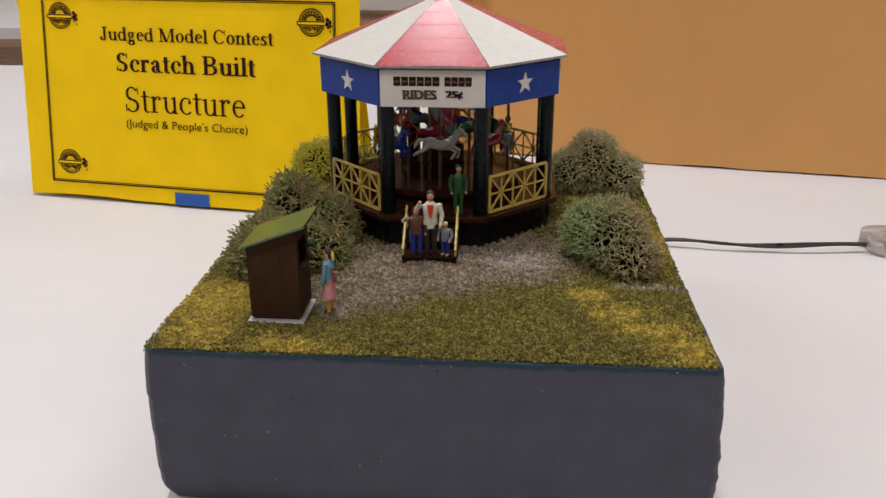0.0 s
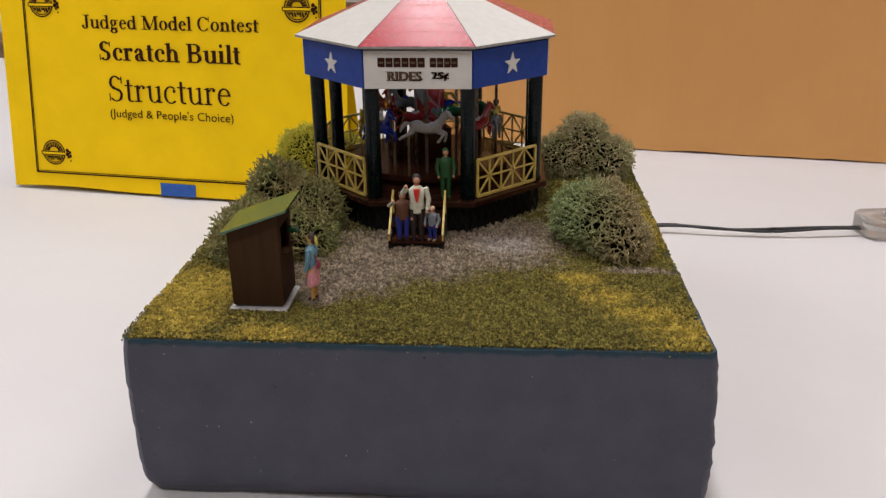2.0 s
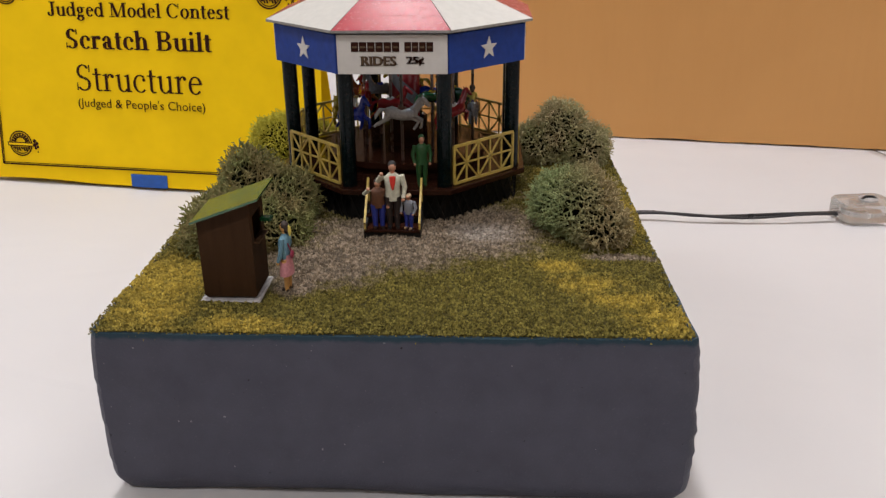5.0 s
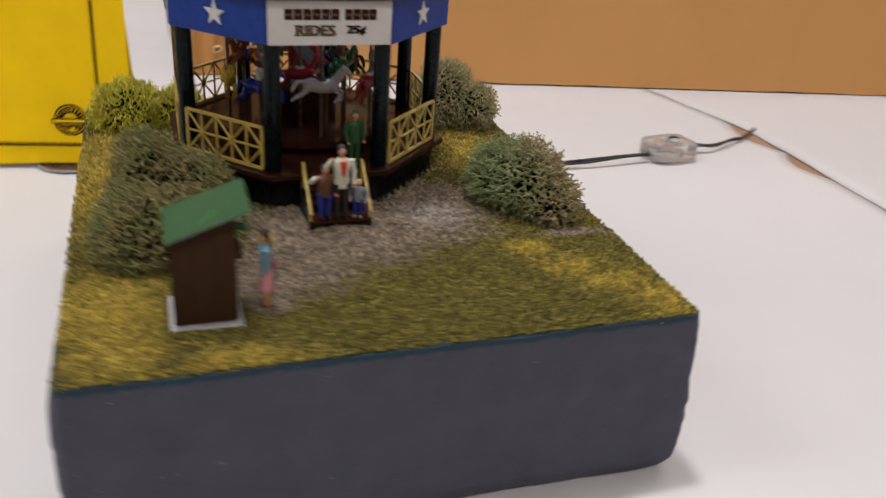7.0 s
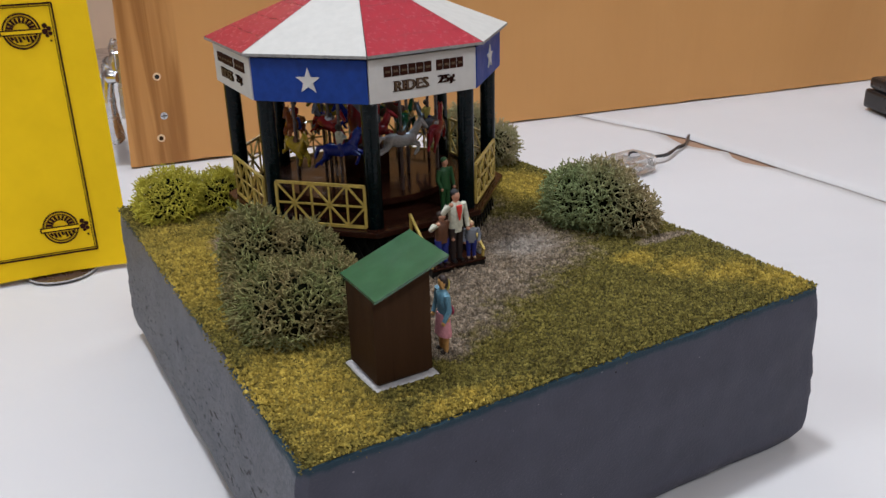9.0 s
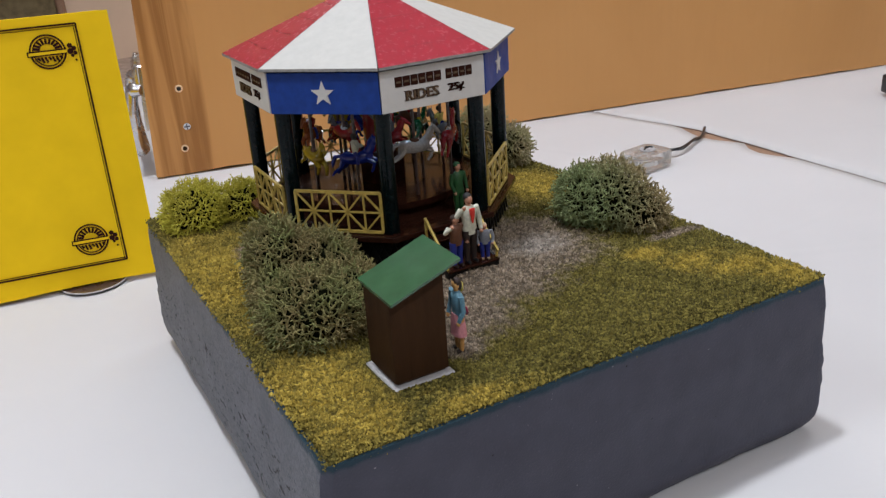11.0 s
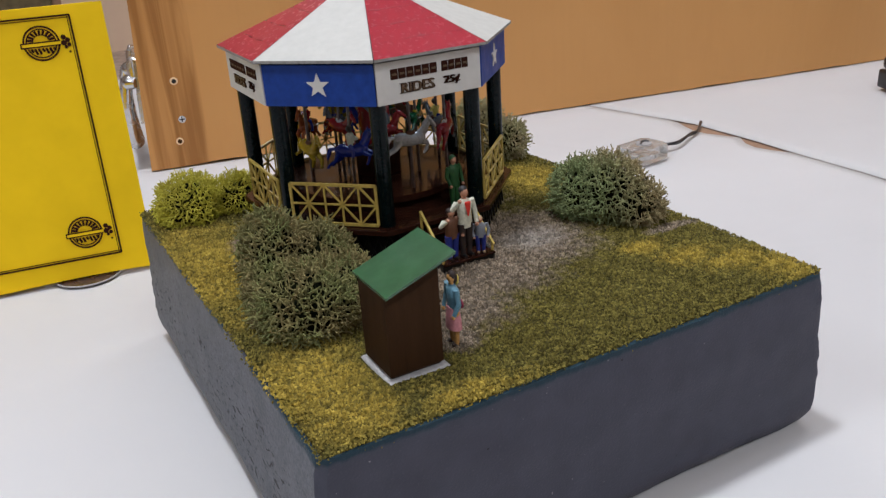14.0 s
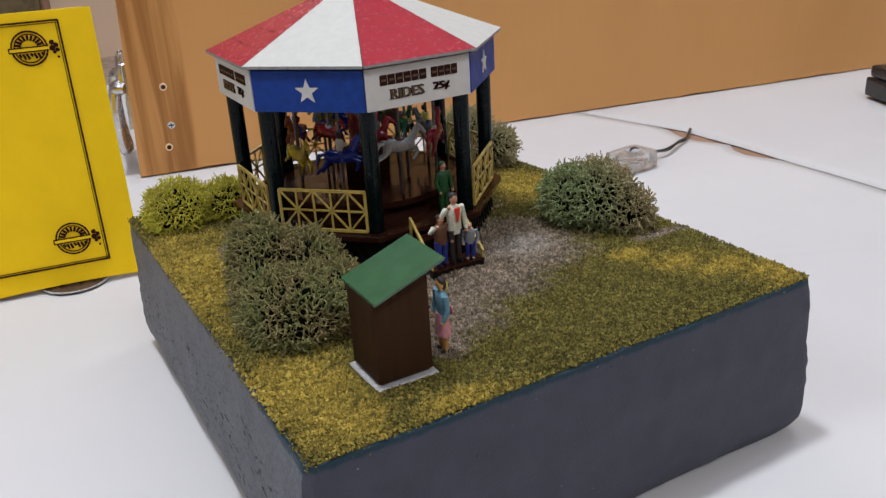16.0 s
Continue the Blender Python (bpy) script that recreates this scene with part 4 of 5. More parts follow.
pole_me = None
outer = ("blue", "white", "red", "grey", "green", "yellow", "orange", "yellow")
inner = ("red", "green", "brown", "blue", "grey", "red")
saddles = {"blue": "red", "white": "brown", "red": "white", "yellow": "brown", "grey": "blue", "green": "yellow", "orange": "blue", "brown": "red"}
made_horse = {}
for count, rad, coats, shift in ((8, 0.0325, outer, -43.0), (6, 0.0195, inner, -15.0)):
    for i in range(count):
        an = math.radians(-90 + shift + i * 360 / count)
        x, y = CX + rad * math.cos(an), CY + rad * math.sin(an)
        hz = 0.1130 + (0.0040, 0.0062, 0.0052, 0.0015)[i % 4] + (0.0035 if count == 6 else 0)
        if pole_me is None:
            bm = bmesh.new()
            tube(bm, ((0, 0, PLAT_Z), (0, 0, 0.1446)), 0.0007, 8)
            pole_me = smooth(mesh_of(bm, "pole", M_POLE))
        pole = part("pole", pole_me, M_POLE, carousel)
        pole.location = (x, y, 0)
        coat = coats[i]
        if coat not in made_horse:
            made_horse[coat] = horse_mesh("horse", coat, saddles[coat])
        h = part("horse", made_horse[coat], None, carousel, coat + " enamelled galloping horse")
        seat = pose(x, y, hz, 0, 6 if i % 2 else -5, math.degrees(an) + 90) @ Matrix.Scale(1.12 if count == 8 else 1.0, 4)
        h.matrix_local = seat
        if count == 8 and i in (0, 3, 6):
            shirt, legs = (("cream", "navy"), ("straw", "brown"), ("red", "navy"))[i // 3]
            bm = bmesh.new()
            tube(bm, ((0, 0, 0.0004), (0.0001, 0, 0.0024), (0.0002, 0, 0.0046), (0.0002, 0, 0.0054)), (0.0014, 0.0015, 0.0016, 0.0008), 8, 0, 0.8)
            ball(bm, (0.0003, 0, 0.0068), 0.0013, 2, 8, 6)
            for side in (-1, 1):
                tube(bm, ((0, side * 0.0012, 0.0006), (0.0014, side * 0.0024, -0.0008), (0.0010, side * 0.0025, -0.0034)), (0.0009, 0.0008, 0.0006), 6, 1)
                tube(bm, ((0.0002, side * 0.0014, 0.0046), (0.0012, side * 0.0017, 0.0030), (0.0026, side * 0.0008, 0.0028)), (0.0006, 0.0005, 0.0004), 6, 0)
            rider = part("rider_doll", smooth(mesh_of(bm, "rider_doll", [M[shirt], M[legs], M["hair"]])), None, carousel, "tiny painted rider doll")
            rider.matrix_local = seat

# lamp inside the roof
for sx, sy, watt in ((0.007, -0.0265, 0.007), (-0.0275, -0.006, 0.004), (0.0275, 0.004, 0.004)):
    bm = bmesh.new()
    tube(bm, ((CX + sx, CY + sy, 0.1430), (CX + sx, CY + sy, 0.1446)), (0.0013, 0.0017), 12)
    part("lamp_holder", bm, M_POLE, carousel, "small lamp holder under the roof")
    led = bpy.data.lights.new("carousel_led", "POINT")
    led.energy, led.color, led.shadow_soft_size = watt, (0.72, 0.86, 1.0), 0.0018
    new("carousel_led", led).location = (CX + sx, CY + sy, 0.1425)

# steps with two leaning hand rails
steps = empty("entrance_steps", "dark brown wooden steps with thin straw-yellow hand rails", "steps")
SX = -0.0057
for y0, y1, z1 in ((0.0775, 0.0880, 0.0798), (0.0868, 0.0940, 0.0832), (0.0928, 0.0996, 0.0866)):
    bm = bmesh.new()
    box(bm, (SX - 0.0118, y0, z1 - 0.0010), (SX + 0.0118, y1, z1), 0.0002)
    part("tread", bm, M_DECK, steps)
    bm = bmesh.new()
    box(bm, (SX - 0.0110, y0 + 0.0012, z1 - 0.0040), (SX + 0.0110, y0 + 0.0019, z1 - 0.0011))
    part("riser", bm, M_UNDER, steps)
for s in (-1, 1):
    x = SX + s * 0.0114
    bm = bmesh.new()
    v = [(0.0785, H), (0.0996, H), (0.0996, DECK_Z - 0.0026), (0.0785, 0.0786)]
    a = [bm.verts.new((x - 0.0005, yy, zz)) for yy, zz in v]
    b = [bm.verts.new((x + 0.0005, yy, zz)) for yy, zz in v]
    bm.faces.new(a), bm.faces.new(b[::-1])
    for i in range(4):
        bm.faces.new((a[i], a[(i + 1) % 4], b[(i + 1) % 4], b[i]))
    part("stringer", bm, M_UNDER, steps)
    for y, z, up in ((0.0792, 0.0798, 0.0034), (0.0952, 0.0862, 0.0105)):
        bm = bmesh.new()
        bar(bm, (x, y, z), (x, y, z + up), 0.0008)
        part("newel", bm, M_RAIL, steps)
    bm = bmesh.new()
    bar(bm, (x, 0.0782, 0.0826), (x, 0.0956, 0.0968), 0.0009)
    part("hand_rail", bm, M_RAIL, steps)


# ---- booth ----
booth = empty("ticket_booth", "brown wooden ticket booth with a sloping green roof", "booth")
BX0, BX1, BY0, BY1 = -0.0683, -0.0493, 0.0228, 0.0415
bz = H + 0.0034
bm = bmesh.new()
box(bm, (-0.0698, 0.0208, H + 0.0008), (-0.0479, 0.0430, H + 0.0023), 0.0004)
part("plinth", bm, M_PLINTH, booth, "pale grey plinth")
bm = bmesh.new()
foot = [bm.verts.new((x, y, z)) for z, d in ((H + 0.0022, 0.0011), (H + 0.0034, 0.0003)) for x, y in ((BX0 + d, BY0 + d), (BX1 - d, BY0 + d), (BX1 - d, BY1 - d), (BX0 + d, BY1 - d))]
for k in range(4):
    bm.faces.new((foot[k], foot[(k + 1) % 4], foot[4 + (k + 1) % 4], foot[4 + k]))
bm.faces.new(foot[3::-1]), bm.faces.new(foot[4:])
part("base_band", bm, M_FOOT, booth, "worn taupe band at the foot of the walls")


def booth_top(x):
    return 0.1046 + (x + 0.0691) * 0.36


th = 0.0008
for y0, y1 in ((BY0, BY0 + th), (BY1 - th, BY1)):
    bm = bmesh.new()
    a = [bm.verts.new((x, y, z)) for y in (y0, y1) for x, z in ((BX0, bz), (BX1, bz), (BX1, booth_top(BX1)), (BX0, booth_top(BX0)))]
    bm.faces.new(a[:4]), bm.faces.new(a[7:3:-1])
    for i in range(4):
        bm.faces.new((a[i], a[4 + i], a[4 + (i + 1) % 4], a[(i + 1) % 4]))
    part("wall", bm, M_BOOTH, booth)
bm = bmesh.new()
box(bm, (BX0, BY0 + th, bz), (BX0 + th, BY1 - th, booth_top(BX0)))
part("wall", bm, M_BOOTH, booth)
wz0, wz1 = 0.0955, 0.1050
wy0, wy1 = 0.0262, 0.0378
for lo, hi in (((BX1 - th, BY0 + th, bz), (BX1, BY1 - th, wz0)), ((BX1 - th, BY0 + th, wz1), (BX1, BY1 - th, booth_top(BX1))), ((BX1 - th, BY0 + th, wz0), (BX1, wy0, wz1)), ((BX1 - th, wy1, wz0), (BX1, BY1 - th, wz1))):
    bm = bmesh.new()
    box(bm, lo, hi)
    part("wall", bm, M_BOOTH, booth)
bm = bmesh.new()
box(bm, (BX1 - 0.0006, wy0 - 0.0006, wz0 - 0.0007), (BX1 + 0.0022, wy1 + 0.0006, wz0), 0.0002)
part("counter", bm, M_BOOTH, booth, "narrow window counter")
bm = bmesh.new()
box(bm, (BX1 + 0.0001, 0.0345, 0.1000), (-0.0445, 0.0380, 0.1016), 0.0007, 0, 2)
part("window_flap", bm, M["green"], booth, "small bright green flap at the window")
bm = bmesh.new()
x0, x1 = -0.0693, -0.0449
ring = [(x0, booth_top(x0)), (x1, booth_top(x1)), (x1, booth_top(x1) + 0.0009), (x0, booth_top(x0) + 0.0009)]
a = [bm.verts.new((x, 0.0187, z)) for x, z in ring]
b = [bm.verts.new((x, 0.0428, z)) for x, z in ring]
bm.faces.new(a), bm.faces.new(b[::-1])
for i in range(4):
    f = bm.faces.new((a[i], a[(i + 1) % 4], b[(i + 1) % 4], b[i]))
    f.material_index = 0
part("roof", bm, M_BOOTHROOF, booth, "flat green painted roof")


# ---- figurines: each one plain painted mesh ----
def figurine(label, at, height, turn, coat, legs, head="flesh", cap="hair", scarf="", skirt="", arm_up=False, girth=1.0, sleeve="", tail="", bag="", broad=1.0):
    """A small standing painted figure, facing -y before the turn; unit height, scaled."""
    mats = [M[coat], M[legs], M[head], M[cap], M[scarf or coat], M[skirt or legs], M[sleeve or coat], M[tail or cap], M[bag or coat]]
    bm = bmesh.new()
    for s in (-1, 1):
        tube(bm, ((s * 0.055, 0, 0.02), (s * 0.058, 0.005, 0.25), (s * 0.062, 0, 0.48)), (0.036, 0.048, 0.062), 8, 1)
        tube(bm, ((s * 0.055, 0.03, 0.018), (s * 0.06, -0.075, 0.014)), (0.036, 0.026), 6, 3)
        if arm_up and s < 0:
            tube(bm, ((s * 0.125, 0, 0.79), (s * 0.21, -0.02, 0.72), (s * 0.16, -0.11, 0.83)), (0.042, 0.036, 0.028), 7, 6)
            ball(bm, (s * 0.155, -0.12, 0.85), 0.03, 2, 7, 5)
        else:
            tube(bm, ((s * 0.125, 0, 0.79), (s * 0.17, 0.0, 0.62), (s * 0.145, -0.07, 0.47)), (0.044, 0.038, 0.030), 7, 0)
            ball(bm, (s * 0.142, -0.08, 0.445), 0.03, 2, 7, 5)
    tube(bm, ((0, 0, 0.42), (0, 0, 0.50), (0, 0.004, 0.62), (0, 0.004, 0.76), (0, 0, 0.83)), (0.105, 0.112, 0.104, 0.130, 0.055), 10, 0, 0.66)
    if skirt:
        tube(bm, ((0, 0, 0.24), (0, 0, 0.42), (0, 0, 0.53)), (0.145, 0.125, 0.10), 10, 5, 0.8)
    tube(bm, ((0, 0, 0.82), (0, 0, 0.87)), 0.036, 7, 2)
    ball(bm, (0, -0.004, 0.915), (0.056, 0.062, 0.072), 2)
    ball(bm, (0, 0.012, 0.942), (0.062, 0.066, 0.062), 3)
    if skirt:
        ball(bm, (0, 0.045, 0.905), (0.052, 0.05, 0.085), 3)
    if scarf:
        tube(bm, ((0, -0.082, 0.80), (0, -0.092, 0.70), (0, -0.088, 0.60)), (0.050, 0.036, 0.012), 6, 4, 0.5)
    if tail:
        tube(bm, ((0.0, 0.045, 0.965), (0.0, 0.085, 0.90), (-0.01, 0.095, 0.82), (-0.01, 0.085, 0.79)), (0.026, 0.034, 0.026, 0.010), 7, 7)
    if bag:
        ball(bm, (0.03, 0.125, 0.54), (0.05, 0.028, 0.06), 8)
        tube(bm, ((0.03, 0.115, 0.56), (0.05, 0.07, 0.70), (0.06, 0.02, 0.80)), 0.010, 5, 8)
    for v in bm.verts:
        v.co = Vector((v.co.x * girth * broad, v.co.y * girth, v.co.z)) * height
    me = smooth(mesh_of(bm, "figurine", mats), 60)
    ob = tagged(new("figurine", me), label, "figurine", "painted figurines")
    ob.matrix_world = pose(*at, 0, 0, turn)
    return ob


figurine("painted figurine in cream coat and red scarf on the steps", (-0.0052, 0.0812, 0.0799), 0.0288, 6, "cream", "trousers", cap="black", scarf="scarf", arm_up=True, girth=1.0)
figurine("small painted figurine in brown coat and blue trousers on the steps", (-0.0114, 0.0812, 0.0799), 0.0212, 10, "brown", "navy", cap="hair", arm_up=True, girth=1.25, sleeve="cream")
figurine("smallest painted figurine in pale blue on the steps", (0.0012, 0.0806, 0.0799), 0.0150, -22, "sky", "navy", cap="straw_hair", girth=1.3)
figurine("painted figurine in a green uniform on the carousel deck", (0.0052, 0.1066, DECK_Z + 0.0001), 0.0228, 12, "dull_green", "dull_green", cap="dull_green", girth=1.02)
figurine("painted figurine in a blue jacket and pink skirt at the booth", (-0.0398, 0.0320, 0.0744), 0.0268, -96, "denim", "tan", head="tan", cap="hair", skirt="pink", girth=0.82, broad=1.35, tail="straw", bag="plum")

# ---- wooden crate behind ----
crate = empty("wooden_crate", "large plywood crate with pine corner board and zinc handle", "crate")
CRATE = pose(-0.0385, 0.5525, 0.0, 0, 0, -10.5)
crate.matrix_world = CRATE
CW, CD, CH = 1.15, 0.42, 0.29


def crate_part(name, lo, hi, mat, bevel=0.001, label="", slant=0.0):
    bm = bmesh.new()
    box(bm, lo, hi, bevel)
    for v in bm.verts:
        v.co.x += slant * v.co.z * max(0.0, 1 - v.co.x / 0.062)
    return part(name, bm, mat, crate, label)


bm = bmesh.new()
n = 160
lowx = [-0.0032 + (CW + 0.0032) * i / n for i in range(n + 1)]
for y in (0.0, 0.018):
    lower = [bm.verts.new((x, y, max(-0.0006, 0.0004 + 0.0012 * noise.noise((x * 26, 0.0, 4.0)) + 0.0006 * noise.noise((x * 90, 0.0, 7.0))))) for x in lowx]
    upper = [bm.verts.new((x + 0.05 * CH * max(0.0, 1 - x / 0.062), y, CH)) for x in lowx]
    for i in range(n):
        q = (lower[i], lower[i + 1], upper[i + 1], upper[i])
        bm.faces.new(q if y == 0 else q[::-1])
    rows = (lower, upper) if y == 0 else (rows[0], rows[1], lower, upper)
for i in range(n):
    bm.faces.new((rows[0][i], rows[2][i], rows[2][i + 1], rows[0][i + 1]))
bm.faces.new((rows[0][0], rows[1][0], rows[3][0], rows[2][0]))
part("front_panel", bm, M_PLY, crate, "orange-brown pine panel with a dark grain streak")
crate_part("end_panel", (-0.0024, 0.0192, 0.0015), (0.019, CD, CH), M_PINE, 0.001, "", 0.05)
crate_part("end_panel", (CW - 0.019, 0.0184, 0.0015), (CW, CD, CH), M_PINE, 0.001)
crate_part("back_panel", (0.0192, CD - 0.018, 0.0015), (CW - 0.0192, CD, CH), M_PLY, 0.001)
crate_part("top_panel", (0, 0, CH), (CW, CD, CH + 0.012), M_PLY, 0.001)
for sx, z, ring_mat, core_mat, label in ((0.0283, 0.0740, M_RAWWOOD, M_DARK, "empty screw hole"), (0.0293, 0.0412, M_CHROME, M_DARK, "zinc cross-head screw"), (0.0243, 0.0226, M_RAWWOOD, M_BOOTH, "empty screw hole")):
    bm = bmesh.new()
    tube(bm, ((sx, -0.0004, z), (sx, 0.0004, z)), (0.0031, 0.0034), 16)
    sc = part("screw", bm, ring_mat, crate, label, soft=True)
    # raised dark pieces give the shade of the holes and slots as colour
    bm = bmesh.new()
    if ring_mat is M_CHROME:
        bar(bm, (sx - 0.0023, -0.0008, z), (sx + 0.0023, -0.0008, z), 0.0008, 0.0006)
        bar(bm, (sx, -0.0008, z - 0.0023), (sx, -0.0008, z + 0.0023), 0.0008, 0.0006)
    else:
        tube(bm, ((sx, -0.0008, z), (sx, 0.0002, z)), 0.0019, 12)
    part("socket", bm, core_mat, sc)
# chest handle on the end
handle = part("handle", bmesh.new(), M_CHROME, crate, "bright zinc chest handle")
def lean(bm):
    """The end of the crate slants inwards a little towards its top."""
    for v in bm.verts:
        v.co.x += 0.05 * v.co.z - 0.0014


HY, HZ0 = 0.008, -0.030
bm = bmesh.new()
box(bm, (-0.0050, HY, 0.070 + HZ0), (0.0010, HY + 0.075, 0.125 + HZ0), 0.0008)
lean(bm)
part("back_plate", bm, M_CHROME, handle)
for y in (HY + 0.006, HY + 0.069):
    bm = bmesh.new()
    tube(bm, ((-0.004, y - 0.007, 0.105 + HZ0), (-0.0085, y - 0.004, 0.105 + HZ0), (-0.0102, y, 0.105 + HZ0), (-0.0085, y + 0.004, 0.105 + HZ0), (-0.004, y + 0.007, 0.105 + HZ0)), (0.004, 0.0060, 0.0066, 0.0060, 0.004), 12)
    lean(bm)
    part("hinge_knuckle", bm, M_CHROME, handle, soft=True)
    bm = bmesh.new()
    tube(bm, ((-0.005, y, 0.110 + HZ0), (-0.006, y, 0.119 + HZ0), (-0.005, y, 0.126 + HZ0)), (0.0052, 0.0042, 0.002), 10)
    lean(bm)
    part("plate_ear", bm, M_CHROME, handle, soft=True)
bm = bmesh.new()
ys = [HY + 0.006, HY + 0.005, HY + 0.007, HY + 0.015, HY + 0.0375, HY + 0.060, HY + 0.068, HY + 0.070, HY + 0.069]
zs = [0.104, 0.086, 0.064, 0.050, 0.046, 0.050, 0.064, 0.086, 0.104]
xs = [-0.012, -0.0145, -0.0135, -0.011, -0.009, -0.011, -0.0135, -0.0145, -0.012]
tube(bm, [(x, y, z + HZ0) for x, y, z in zip(xs, ys, zs)], 0.0052, 12)
lean(bm)
part("bail", bm, M_CHROME, handle, soft=True)

# ---- yellow contest card ----
sign = empty("contest_card", "yellow folded card with black contest lettering, standing on the table", "sign")
SW, SH = 0.2794, 0.1632
SIGN = pose(-0.3655, 0.3862, 0.0012, 0, 0, -9.1) @ pose(0, 0, 0, -6.5, 0, 0)
sign.matrix_world = SIGN


def sheet(bm, w, h, bow, n=24, thick=0.0005):
    f, g = [], []
    for i in range(n + 1):
        x = w * i / n
        fr, gr = [], []
        for j in range(9):
            z = h * j / 8
            y = bow * math.sin(math.pi * i / n) * (0.4 + 0.6 * (1 - j / 8)) + 0.0002 * noise.noise((x * 9, z * 9, 1))
            lift = 0.0016 * max(0, math.sin(i / n * 9.0)) * (1 - j / 8) ** 3
            k = (i / n) ** 2
            skew = 0.0052 * (z / h - 0.42) * (1 - k) + 0.0054 * k
            fr.append(bm.verts.new((x + skew, y, z + lift)))
            gr.append(bm.verts.new((x + skew, y + thick, z + lift)))
        f.append(fr), g.append(gr)
    for i in range(n):
        for j in range(8):
            bm.faces.new((f[i][j], f[i + 1][j], f[i + 1][j + 1], f[i][j + 1]))
            bm.faces.new((g[i][j], g[i][j + 1], g[i + 1][j + 1], g[i + 1][j]))
        bm.faces.new((f[i][0], g[i][0], g[i + 1][0], f[i + 1][0]))
        bm.faces.new((f[i][8], f[i + 1][8], g[i + 1][8], g[i][8]))
    for j in range(8):
        bm.faces.new((f[0][j], f[0][j + 1], g[0][j + 1], g[0][j]))
        bm.faces.new((f[n][j], g[n][j], g[n][j + 1], f[n][j + 1]))


bm = bmesh.new()
sheet(bm, SW, SH, 0.0)
part("front_leaf", bm, M_CARD, sign, soft=True)
bm = bmesh.new()
sheet(bm, SW, SH, 0.0)
back = part("back_leaf", bm, M_CARD, sign, soft=True)
back.matrix_local = pose(0, 0.0008, SH) @ pose(0, 0, 0, 20) @ pose(-0.005, 0, -SH)
LX0, LX1, RX, LZ, HZ = 0.0196, 0.0244, 0.2660, 0.0122, 0.1575
for u0, v0, u1, v1 in ((LX0, LZ, RX, LZ + 0.001), (LX1, HZ, RX, HZ), (LX0, LZ, LX1, HZ), (RX, LZ + 0.001, RX, HZ)):
    for off, w in ((0.0, 0.0010), (0.0013, 0.0004)):
        bm = bmesh.new()
        up = (0, 1, 0)
        o = Vector((0, 0, off)) if abs(v0 - v1) < 0.01 else Vector((off if u0 < 0.1 else -off, 0, 0))
        if abs(v0 - v1) < 0.01 and v0 > 0.1:
            o = -o
        bar(bm, Vector((u0, -0.0005, v0)) + o, Vector((u1, -0.0005, v1)) + o, w, 0.0003, 0, (0, 1, 0))
        part("border_line", bm, M_INK, sign)


